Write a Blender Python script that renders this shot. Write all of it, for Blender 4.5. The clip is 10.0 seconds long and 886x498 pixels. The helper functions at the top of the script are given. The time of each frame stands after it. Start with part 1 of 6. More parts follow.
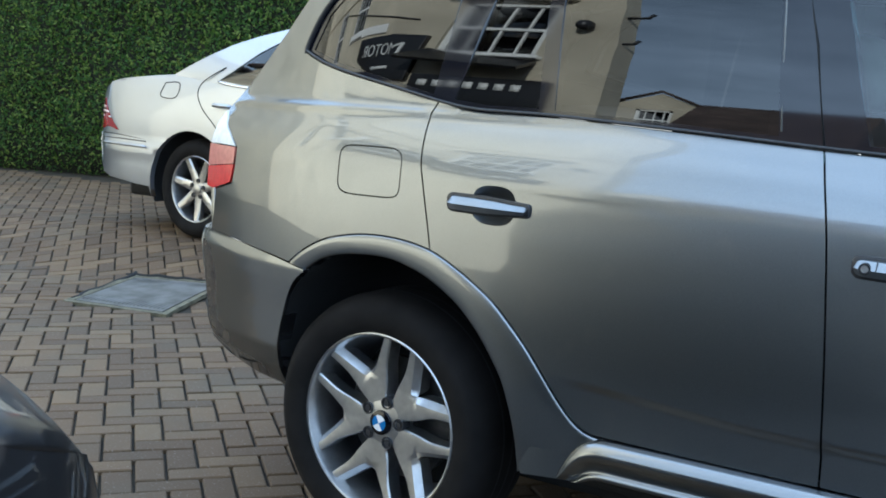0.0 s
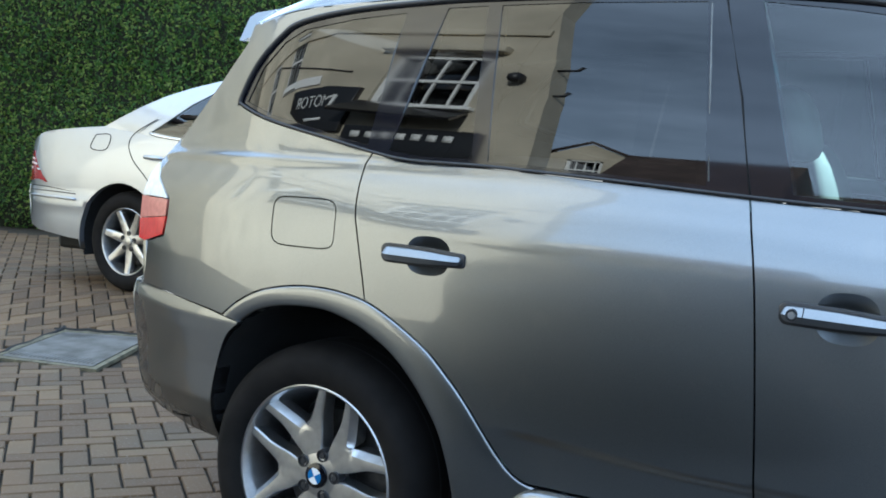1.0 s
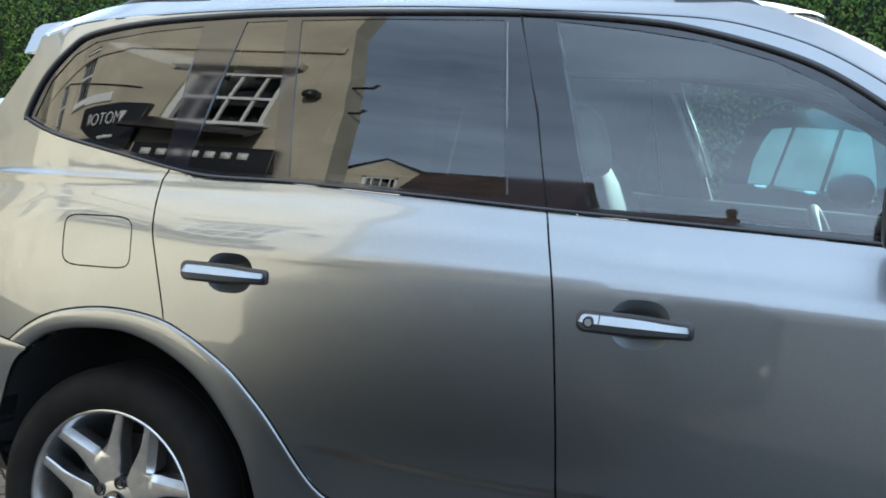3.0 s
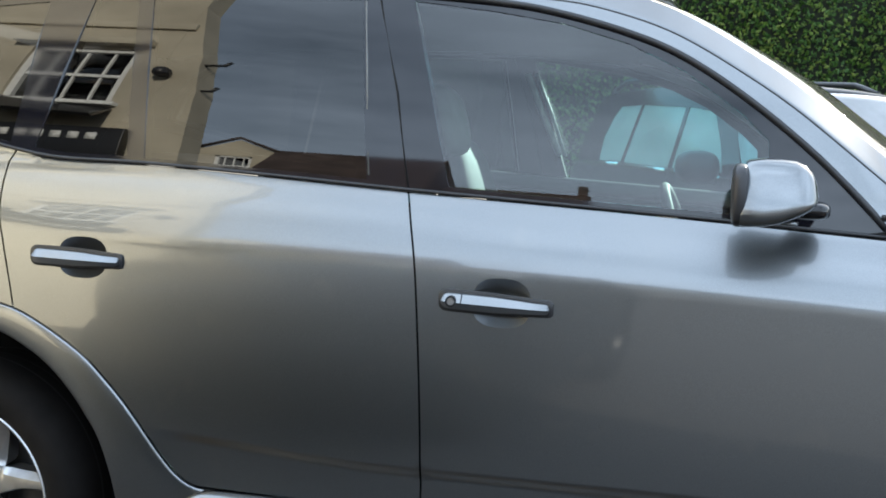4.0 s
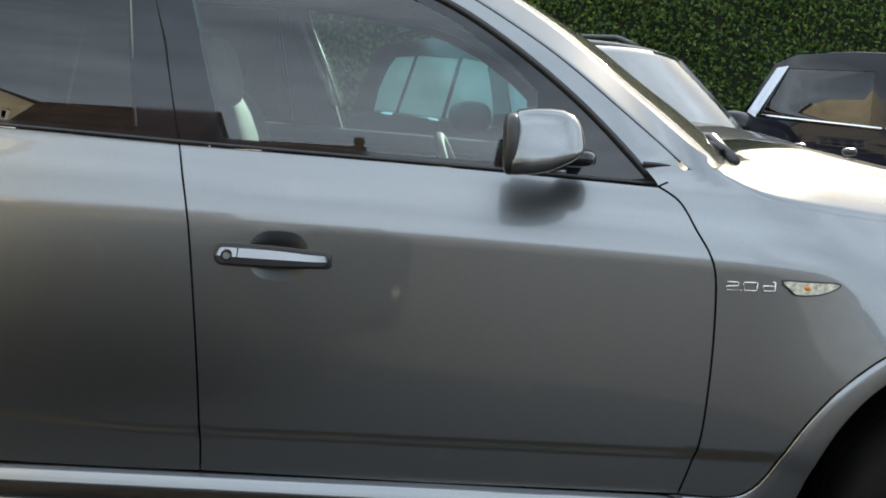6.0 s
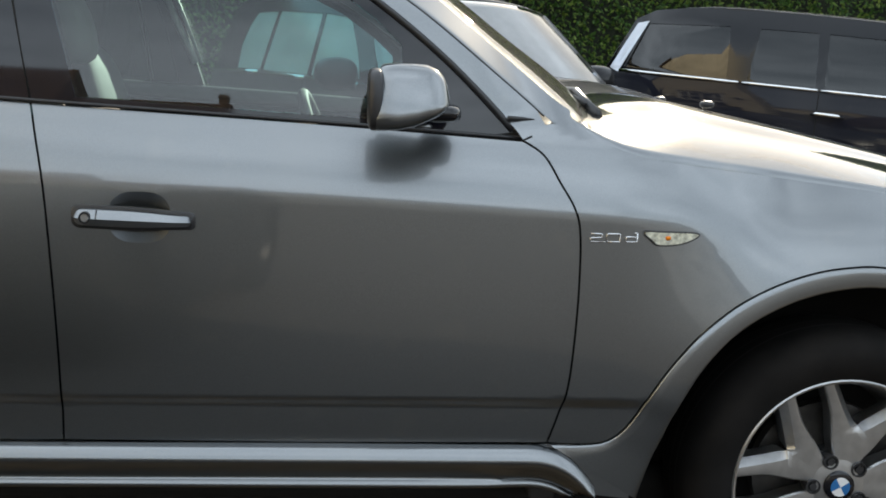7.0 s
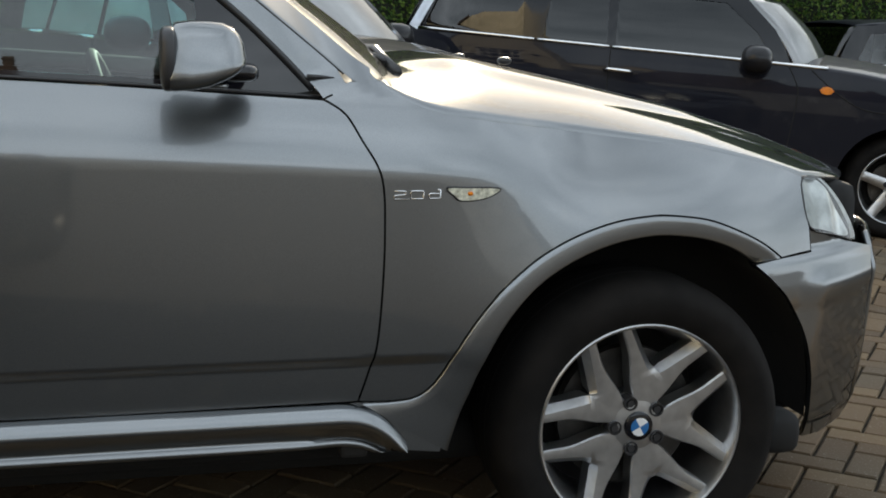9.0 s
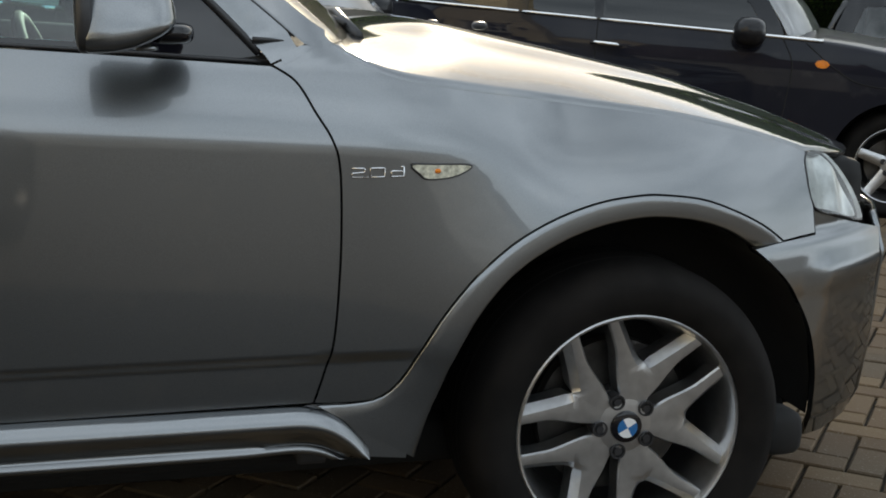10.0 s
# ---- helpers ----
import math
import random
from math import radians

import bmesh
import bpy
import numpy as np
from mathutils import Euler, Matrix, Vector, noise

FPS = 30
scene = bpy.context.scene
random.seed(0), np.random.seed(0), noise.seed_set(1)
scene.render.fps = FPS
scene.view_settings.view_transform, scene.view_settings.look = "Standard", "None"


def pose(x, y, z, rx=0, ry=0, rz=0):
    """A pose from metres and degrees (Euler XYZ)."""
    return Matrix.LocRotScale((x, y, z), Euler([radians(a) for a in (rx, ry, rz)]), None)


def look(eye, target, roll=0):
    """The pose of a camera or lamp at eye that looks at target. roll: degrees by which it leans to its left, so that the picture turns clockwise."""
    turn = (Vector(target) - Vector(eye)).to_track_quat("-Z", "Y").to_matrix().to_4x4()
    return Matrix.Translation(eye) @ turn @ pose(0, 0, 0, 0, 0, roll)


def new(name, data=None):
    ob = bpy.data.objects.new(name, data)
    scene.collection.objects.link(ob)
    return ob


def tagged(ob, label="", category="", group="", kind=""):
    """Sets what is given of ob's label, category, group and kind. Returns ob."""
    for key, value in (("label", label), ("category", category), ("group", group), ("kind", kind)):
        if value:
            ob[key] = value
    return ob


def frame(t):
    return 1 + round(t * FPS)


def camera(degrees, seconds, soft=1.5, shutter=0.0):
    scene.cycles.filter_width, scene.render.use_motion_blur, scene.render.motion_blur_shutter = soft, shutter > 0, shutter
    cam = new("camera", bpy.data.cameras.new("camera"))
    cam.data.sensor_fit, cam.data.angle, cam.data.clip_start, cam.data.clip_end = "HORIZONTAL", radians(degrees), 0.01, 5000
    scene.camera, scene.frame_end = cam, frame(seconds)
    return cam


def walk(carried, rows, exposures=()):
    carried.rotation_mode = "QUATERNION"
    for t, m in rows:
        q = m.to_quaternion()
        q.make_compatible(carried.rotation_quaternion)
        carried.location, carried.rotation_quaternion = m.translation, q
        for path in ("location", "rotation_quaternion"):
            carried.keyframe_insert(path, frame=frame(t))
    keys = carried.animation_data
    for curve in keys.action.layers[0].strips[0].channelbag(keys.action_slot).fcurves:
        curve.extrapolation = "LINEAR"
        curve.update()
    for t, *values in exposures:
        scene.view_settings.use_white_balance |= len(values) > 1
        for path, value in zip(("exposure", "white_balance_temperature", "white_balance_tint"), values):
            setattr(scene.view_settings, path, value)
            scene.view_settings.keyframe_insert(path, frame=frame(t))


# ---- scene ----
cam = camera(41.88, 10.0, soft=1.8)
PATH = [
    (0, (1.801, -3.179, 1.222), (0.674, -1.549, 0.948), 2.43),
    (0.5, (1.803, -3.182, 1.224), (0.713, -1.521, 1.000), 2.31),
    (1, (1.805, -3.187, 1.223), (0.765, -1.489, 1.040), 2.27),
    (1.5, (1.807, -3.190, 1.222), (0.822, -1.456, 1.073), 2.25),
    (2, (1.801, -3.181, 1.220), (0.889, -1.407, 1.081), 2.18),
    (2.5, (1.796, -3.189, 1.203), (0.967, -1.374, 1.080), 2.22),
    (4, (1.778, -3.201, 1.215), (1.288, -1.269, 1.051), 1.96),
    (4.5, (1.776, -3.200, 1.214), (1.394, -1.244, 1.045), 1.91),
    (5, (1.775, -3.201, 1.215), (1.472, -1.232, 1.039), 1.94),
    (6.5, (1.781, -3.185, 1.211), (1.786, -1.204, 0.940), 1.62),
    (7, (1.785, -3.182, 1.210), (1.900, -1.209, 0.909), 1.42),
    (7.5, (1.787, -3.178, 1.209), (1.992, -1.217, 0.877), 1.27),
    (8, (1.790, -3.178, 1.208), (2.096, -1.233, 0.855), 1.11),
    (8.5, (1.791, -3.177, 1.209), (2.183, -1.248, 0.855), 1.15),
    (9, (1.791, -3.172, 1.208), (2.234, -1.256, 0.845), 1.01),
    (9.5, (1.793, -3.172, 1.207), (2.264, -1.268, 0.813), 0.99),
    (10, (1.891, -2.940, 1.172), (2.351, -1.035, 0.774), 0.94),
]
EXPOSURES = [(0, 1.52, 5700, 3), (2.5, 1.72, 6000, 5), (5, 1.48, 7200, 8), (7, 1.08, 7700, 8), (8.5, 0.92, 7900, 8), (10, 0.72, 7900, 8)]
walk(cam, [(t, look(eye, target, roll)) for t, eye, target, roll in PATH], EXPOSURES)

# ---------------------------------------------------------------- world and sun
SUN_AZ, SUN_EL = radians(19), radians(20)      # azimuth from +y towards +x
world = bpy.data.worlds.new("world")
scene.world = world
world.use_nodes = True
wn, wl = world.node_tree.nodes, world.node_tree.links
bg = wn["Background"]
bg.inputs["Strength"].default_value = 0.075
sky = wn.new("ShaderNodeTexSky")
sky.sky_type = "NISHITA"
sky.sun_disc = False
sky.sun_elevation, sky.sun_rotation = SUN_EL, SUN_AZ
sky.air_density, sky.dust_density = 1.2, 1.5
coord = wn.new("ShaderNodeTexCoord")
squash = wn.new("ShaderNodeMapping")
squash.inputs["Scale"].default_value = (1.0, 1.0, 3.2)
cloud = wn.new("ShaderNodeTexNoise")
cloud.inputs["Scale"].default_value, cloud.inputs["Detail"].default_value = 1.7, 6.0
cloud.inputs["Roughness"].default_value = 0.6
ramp = wn.new("ShaderNodeValToRGB")
ramp.color_ramp.elements[0].position, ramp.color_ramp.elements[1].position = 0.20, 0.70
mixc = wn.new("ShaderNodeMixRGB")
mixc.inputs["Color2"].default_value = (11.5, 14.2, 18.4, 1)
wl.new(coord.outputs["Generated"], squash.inputs["Vector"])
wl.new(squash.outputs["Vector"], cloud.inputs["Vector"])
wl.new(cloud.outputs["Fac"], ramp.inputs["Fac"])
wl.new(ramp.outputs["Color"], mixc.inputs["Fac"])
wl.new(sky.outputs["Color"], mixc.inputs["Color1"])
wl.new(mixc.outputs["Color"], bg.inputs["Color"])

sun = new("sun", bpy.data.lights.new("sun", "SUN"))
sun.data.energy, sun.data.angle, sun.data.color = 5.0, radians(0.8), (1.0, 0.95, 0.87)
sun_way = Vector((math.sin(SUN_AZ) * math.cos(SUN_EL), math.cos(SUN_AZ) * math.cos(SUN_EL), math.sin(SUN_EL)))
sun.matrix_world = look(sun_way * 40, (0, 0, 0))


# ---------------------------------------------------------------- materials
def material(name):
    m = bpy.data.materials.new(name)
    m.use_nodes = True
    return m, m.node_tree.nodes, m.node_tree.links, m.node_tree.nodes["Principled BSDF"]


def textured(nodes, scale, detail=4.0, kind="Object"):
    c = nodes.new("ShaderNodeTexCoord")
    n = nodes.new("ShaderNodeTexNoise")
    n.inputs["Scale"].default_value, n.inputs["Detail"].default_value = scale, detail
    nodes.id_data.links.new(c.outputs[kind], n.inputs["Vector"])
    return n


def mixed(nodes, fac, a, b, lo=0.35, hi=0.65):
    """A colour between a and b by a factor stretched from lo..hi."""
    links = nodes.id_data.links
    r = nodes.new("ShaderNodeMapRange")
    r.inputs["From Min"].default_value, r.inputs["From Max"].default_value = lo, hi
    links.new(fac, r.inputs["Value"])
    m = nodes.new("ShaderNodeMixRGB")
    for k, c in (("Color1", a), ("Color2", b)):
        if hasattr(c, "links"):
            links.new(c, m.inputs[k])
        else:
            m.inputs[k].default_value = (*c, 1)
    links.new(r.outputs["Result"], m.inputs["Fac"])
    return m.outputs["Color"]


def bumped(nodes, height, strength, distance, bsdf):
    links = nodes.id_data.links
    b = nodes.new("ShaderNodeBump")
    b.inputs["Strength"].default_value, b.inputs["Distance"].default_value = strength, distance
    links.new(height, b.inputs["Height"])
    links.new(b.outputs["Normal"], bsdf.inputs["Normal"])
    return b


def paint(name, color, metal=0.6, rough=0.38, coat=1.0, ior=1.55):
    """Car paint: flaked base under a clear coat, with a little road dust."""
    m, n, l, p = material(name)
    flake = textured(n, 900, 1)
    dust = textured(n, 2.3, 6)
    shade = mixed(n, flake.outputs["Fac"], [c * 0.9 for c in color], [min(1, c * 1.1) for c in color])
    grime = textured(n, 11, 8)
    soil = 0.25 if sum(color) < 0.3 else 1.0
    veil = mixed(n, dust.outputs["Fac"], shade, [c + 0.14 * soil * (d - c) for c, d in zip(color, (0.30, 0.28, 0.25))], 0.48, 0.75)
    l.new(mixed(n, grime.outputs["Fac"], veil, [c + 0.20 * soil * (d - c) for c, d in zip(color, (0.34, 0.32, 0.28))], 0.60, 0.80), p.inputs["Base Color"])
    r = n.new("ShaderNodeMapRange")
    r.inputs["From Min"].default_value, r.inputs["From Max"].default_value = 0.35, 0.7
    r.inputs["To Min"].default_value, r.inputs["To Max"].default_value = 0.02, 0.055
    l.new(dust.outputs["Fac"], r.inputs["Value"])
    l.new(r.outputs["Result"], p.inputs["Coat Roughness"])
    p.inputs["Metallic"].default_value, p.inputs["Roughness"].default_value = metal, rough
    p.inputs["Specular Tint"].default_value = (0.06, 0.06, 0.065, 1)
    p.inputs["Coat Weight"].default_value, p.inputs["Coat IOR"].default_value = coat, ior
    return m


def plain(name, color, rough=0.5, metal=0.0, vary=0.15, scale=25.0, bump=0.0, gloss=0.5):
    m, n, l, p = material(name)
    t = textured(n, scale, 5)
    l.new(mixed(n, t.outputs["Fac"], [c * (1 - vary) for c in color], [min(1, c * (1 + vary)) for c in color]), p.inputs["Base Color"])
    p.inputs["Roughness"].default_value, p.inputs["Metallic"].default_value = rough, metal
    p.inputs["Specular IOR Level"].default_value = gloss
    if bump:
        bumped(n, t.outputs["Fac"], bump, 0.004, p)
    return m


def glass(name, tint, ior=1.9, rough=0.0, dust=0.0, film_kind="Translucent"):
    """A tinted pane: light passes with the tint, and the surface mirrors by Fresnel. dust: a pale film that also stands
    in for glare.
    """
    m, n, l, p = material(name)
    n.remove(p)
    clear, gloss, mix, fres = (n.new("ShaderNode" + k) for k in ("BsdfTransparent", "BsdfGlossy", "MixShader", "Fresnel"))
    clear.inputs["Color"].default_value = (*tint, 1)
    gloss.inputs["Roughness"].default_value = rough
    fres.inputs["IOR"].default_value = ior
    l.new(fres.outputs["Fac"], mix.inputs["Fac"])
    if dust:
        film, veil = n.new("ShaderNodeBsdf" + film_kind), n.new("ShaderNodeMixShader")
        film.inputs["Color"].default_value = (0.8, 0.8, 0.78, 1)
        specks = textured(n, 5.0, 6)
        amount = n.new("ShaderNodeMapRange")
        amount.inputs["To Min"].default_value, amount.inputs["To Max"].default_value = dust * 0.6, dust * 1.4
        l.new(specks.outputs["Fac"], amount.inputs["Value"])
        l.new(amount.outputs["Result"], veil.inputs["Fac"])
        l.new(clear.outputs["BSDF"], veil.inputs[1])
        l.new(film.outputs["BSDF"], veil.inputs[2])
        l.new(veil.outputs["Shader"], mix.inputs[1])
    else:
        l.new(clear.outputs["BSDF"], mix.inputs[1])
    l.new(gloss.outputs["BSDF"], mix.inputs[2])
    l.new(mix.outputs["Shader"], n["Material Output"].inputs["Surface"])
    return m


SILVER_GREY = paint("silver_grey_paint", (0.20, 0.212, 0.220), 0.97, 0.315, ior=1.68)
LIGHT_SILVER = paint("light_silver_paint", (0.45, 0.48, 0.53), 0.85, 0.34, 1.0, 1.7)
BLACK_PAINT = paint("black_paint", (0.010, 0.010, 0.012), 0.2, 0.4, 0.6, 1.45)
DARK_BLUE = paint("dark_blue_paint", (0.009, 0.010, 0.016), 0.2, 0.45, 0.5, 1.45)
TRIM_BLACK = plain("black_trim", (0.022, 0.022, 0.024), 0.42)
GLOSS_BLACK = plain("gloss_black_trim", (0.004, 0.004, 0.006), 0.08)
FRAME_BLACK = plain("window_frame_black", (0.006, 0.006, 0.009), 0.05, gloss=0.62)
UNDER_BLACK = plain("underbody_black", (0.008, 0.008, 0.008), 0.9)
RUBBER = plain("tyre_rubber", (0.0075, 0.0065, 0.006), 0.85, vary=0.35, scale=14, bump=0.15, gloss=0.2)
ALLOY = plain("silver_alloy", (0.51, 0.512, 0.515), 0.36, 1.0, vary=0.08, scale=40)
CHROME = plain("chrome", (0.75, 0.75, 0.75), 0.10, 1.0, vary=0.03)
DISC_STEEL = plain("brake_steel", (0.07, 0.065, 0.06), 0.5, 0.6, vary=0.3)
PRIVACY = glass("privacy_glass", (0.06, 0.066, 0.072), 1.76)
CLEAR_GREEN = glass("green_tinted_glass", (0.42, 0.68, 0.68), 1.85)
# The film in both screens is also whitened for sun and sky glare.
SCREEN_GLASS = glass("windscreen_glass", (0.66, 0.78, 0.74), 1.75, dust=0.35)
# Heavy film and high IOR imitate the glare on a bright windscreen.
DUST_GLARE_SCREEN = glass("dust_glare_windscreen", (0.66, 0.78, 0.74), 3.2, dust=0.8)
# Pale diffuse film put on side panes in place of mirrored bright sky.
SKY_SHEEN_PANE = glass("sky_sheen_side_glass", (0.66, 0.78, 0.74), 1.6, dust=0.5, film_kind="Diffuse")
LENS_CLEAR = glass("clear_lens", (0.9, 0.9, 0.9), 1.6)
LAMP_BOWL = plain("lamp_reflector", (0.62, 0.66, 0.64), 0.3, 0.3, vary=0.2, scale=30)
LENS_RED = plain("red_lens", (0.55, 0.02, 0.02), 0.12, vary=0.12, scale=60)
LENS_DARK_RED = plain("dark_red_lens", (0.24, 0.008, 0.014), 0.12, vary=0.12, scale=60)
LENS_SALMON = plain("salmon_lens", (0.52, 0.17, 0.13), 0.15, vary=0.1, scale=60)
REPEATER = plain("repeater_lens", (0.50, 0.49, 0.40), 0.10, vary=0.35, scale=110)
LENS_WHITE = plain("white_lens", (0.72, 0.72, 0.70), 0.12, vary=0.08, scale=60)
LENS_AMBER = plain("amber_lens", (0.70, 0.19, 0.01), 0.2, vary=0.1, scale=60)
LEATHER = plain("black_leather", (0.03, 0.03, 0.032), 0.7, bump=0.1, gloss=0.2)
CABIN = plain("dark_cabin_plastic", (0.04, 0.04, 0.042), 0.6)
LEATHER_GREY = plain("grey_leather", (0.045, 0.047, 0.045), 0.6, bump=0.1, gloss=0.3)
RUN_GREY = plain("grey_glass_run", (0.16, 0.16, 0.15), 0.5)
LIT_EDGE_GREY = plain("lit_edge_grey", (0.42, 0.43, 0.42), 0.5)
BLUE_ENAMEL = plain("blue_enamel", (0.015, 0.13, 0.34), 0.2, vary=0.03)
WHITE_ENAMEL = plain("white_enamel", (0.75, 0.75, 0.75), 0.2, vary=0.03)


# ---------------------------------------------------------------- mesh helpers
def mesh_of(verts, faces, smooth=True, sharp=None):
    me = bpy.data.meshes.new("mesh")
    me.from_pydata([tuple(v) for v in verts], [], [tuple(f) for f in faces])
    me.update()
    if smooth:
        me.polygons.foreach_set("use_smooth", [True] * len(me.polygons))
        if sharp is not None:
            me.set_sharp_from_angle(angle=radians(sharp))
    return me


def part(name, me, mat, parent, label=""):
    """One mesh object under a thing or a part."""
    if isinstance(me, bmesh.types.BMesh):
        bm, me = me, bpy.data.meshes.new("mesh")
        bm.to_mesh(me)
        bm.free()
    if mat is not None and not me.materials:
        me.materials.append(mat)
    ob = new(name, me)
    ob.parent = parent
    return tagged(ob, label)


def thing(name, m, label, category, group="", kind=""):
    ob = new(name)
    ob.matrix_world = m
    return tagged(ob, label, category, group, kind)


def joined(*meshes):
    verts, faces = [], []
    for vs, fs in meshes:
        k = len(verts)
        verts += [tuple(v) for v in vs]
        faces += [tuple(i + k for i in f) for f in fs]
    return verts, faces


def spline(points, n=6, closed=False):
    """A Catmull-Rom curve through the points, n samples to a span."""
    p = [np.array(q, float) for q in points]
    out, m = [], len(p)
    for i in range(m if closed else m - 1):
        a, b, c, d = (p[(i - 1) % m], p[i], p[(i + 1) % m], p[(i + 2) % m]) if closed else (p[max(i - 1, 0)], p[i], p[i + 1], p[min(i + 2, m - 1)])
        for k in range(n):
            t = k / n
            out.append(0.5 * (2 * b + (c - a) * t + (2 * a - 5 * b + 4 * c - d) * t * t + (3 * b - a - 3 * c + d) * t ** 3))
    if not closed:
        out.append(p[-1])
    return [tuple(q) for q in out]


def even(curve, n):
    """n points evenly spaced along a polyline."""
    c = np.array(curve, float)
    s = np.r_[0, np.cumsum(np.linalg.norm(np.diff(c, axis=0), axis=1))]
    t = np.linspace(0, s[-1], n)
    return np.stack([np.interp(t, s, c[:, k]) for k in range(c.shape[1])], 1)


def clean_poly(poly, tol=0.0015):
    out = []
    for q in poly:
        if not out or math.dist(q, out[-1]) > tol:
            out.append((float(q[0]), float(q[1])))
    if math.dist(out[0], out[-1]) <= tol:
        out.pop()
    return out


def shrunk(poly, d):
    """A polygon drawn in by d on all sides."""
    p = np.array(clean_poly(poly))
    area = 0.5 * np.sum(p[:, 0] * np.roll(p[:, 1], -1) - np.roll(p[:, 0], -1) * p[:, 1])
    a, b = p - np.roll(p, 1, 0), np.roll(p, -1, 0) - p
    a, b = a / np.linalg.norm(a, axis=1)[:, None], b / np.linalg.norm(b, axis=1)[:, None]
    na, nb = np.stack([-a[:, 1], a[:, 0]], 1), np.stack([-b[:, 1], b[:, 0]], 1)
    mid = na + nb
    mid = mid / np.maximum((mid * na).sum(1), 0.35)[:, None]
    return [tuple(q) for q in p + mid * d * (1 if area > 0 else -1)]


def inside(poly, q):
    x, y, hit = q[0], q[1], False
    for (x0, y0), (x1, y1) in zip(poly, poly[1:] + poly[:1]):
        if (y0 > y) != (y1 > y) and x < (x1 - x0) * (y - y0) / (y1 - y0) + x0:
            hit = not hit
    return hit


from mathutils.geometry import delaunay_2d_cdt


def skin(outline, surface, side, holes=(), step=0.035, thick=0.012, rows=None):
    """A sheet-metal panel or pane: an outline in side view (x, z), laid on y = side * surface(x, z), with its edges turned in."""
    outline = clean_poly(outline)
    holes = [clean_poly(h) for h in holes]
    loops, pts, edges = [outline, *holes], [], []
    for loop in loops:
        k = len(pts)
        pts += loop
        edges += [(k + i, k + (i + 1) % len(loop)) for i in range(len(loop))]
    o = np.array(outline)
    (x0, z0), (x1, z1) = o.min(0), o.max(0)
    bound = np.array(pts)
    levels = rows if rows is not None else [lambda x, z=z: z for z in np.arange(z0 + step / 2, z1, step)]
    for x in np.arange(x0 + step / 2, x1, step):
        for level in levels:
            q = (float(x), float(level(x)))
            if z0 < q[1] < z1 and np.min(np.abs(bound - q).sum(1)) > 0.006 and inside(outline, q) and not any(inside(h, q) for h in holes):
                pts.append(q)
    vs, es, fs, ov, oe, of = delaunay_2d_cdt([Vector(q) for q in pts], edges, [], 0, 1e-6)
    keep = []
    for f in fs:
        c = sum((vs[i] for i in f), Vector((0, 0))) / len(f)
        if inside(outline, c) and not any(inside(h, c) for h in holes):
            a, b, d = (vs[i] for i in f[:3])
            turn = (b - a).cross(d - a)
            keep.append(tuple(f) if (turn > 0) == (side < 0) else tuple(reversed(f)))
    verts = [(v[0], side * surface(v[0], v[1]), v[1]) for v in vs]
    count = {}
    for f in keep:
        for a, b in zip(f, f[1:] + f[:1]):
            count[(a, b)] = 1
    rim = [(a, b) for a, b in count if (b, a) not in count]
    front = {i for e in rim for i in e}
    lip, deep = {}, {}
    for i in front:
        lip[i] = len(verts)
        verts.append(verts[i])
        deep[i] = len(verts)
        verts.append((verts[i][0], verts[i][1] - side * thick, verts[i][2]))
    faces = keep + [(lip[b], lip[a], deep[a], deep[b]) for a, b in rim]
    me = mesh_of(verts, faces)
    normals, e = [v.normal.copy() for v in me.vertices], 0.002
    for i, v in enumerate(vs):
        x, z = v[0], v[1]
        gx, gz = (surface(x + e, z) - surface(x - e, z)) / (2 * e), (surface(x, z + e) - surface(x, z - e)) / (2 * e)
        normals[i] = Vector((-gx, side, -gz)).normalized()
    me.normals_split_custom_set_from_vertices(normals)
    return me


def loft(curves, close=False):
    """A skin over curves with equal numbers of points."""
    n, verts, faces = len(curves[0]), [tuple(p) for c in curves for p in c], []
    for i in range(len(curves) - 1):
        for j in range(n if close else n - 1):
            a, b = i * n + j, i * n + (j + 1) % n
            faces.append((a, b, b + n, a + n))
    return verts, faces


def thickened(verts, faces, depth):
    """A closed plate out of an open skin, thickened by depth along z and the normals."""
    me = mesh_of(verts, faces)
    normals = [v.normal.copy() for v in me.vertices]
    bpy.data.meshes.remove(me)
    k = len(verts)
    low = [tuple(Vector(v) - n * depth) for v, n in zip(verts, normals)]
    used = {}
    for f in faces:
        for a, b in zip(f, f[1:] + f[:1]):
            used[(a, b)] = 1
    rim = [(b, a, a + k, b + k) for a, b in used if (b, a) not in used]
    return list(verts) + low, [tuple(f) for f in faces] + [tuple(i + k for i in reversed(f)) for f in faces] + rim


def deck(edge, bulge, n=24, power=2.2, ridge=None):
    """A surface between the car's two sides: edge rows (x, half width, z), each raised in its middle by its bulge (dx, dz)."""
    curves = []
    for (x, w, z), (dx, dz) in zip(edge, bulge):
        row = []
        for s in np.linspace(1, -1, n + 1):
            k = 1 - abs(s) ** power
            extra = ridge(x, s * w) if ridge else 0.0
            row.append((x + dx * k, -s * w, z + dz * k + extra))
        curves.append(row)
    verts, faces = loft(curves)
    tilt = 0.0
    lean = math.copysign(0.6, sum(b[0] for b in bulge) + 1e-9)
    for q in faces:
        a, b, c = (Vector(verts[i]) for i in q[:3])
        tilt += (b - a).cross(c - a).dot(Vector((lean, 0, 0.8)))
    return verts, faces if tilt > 0 else [tuple(reversed(q)) for q in faces]


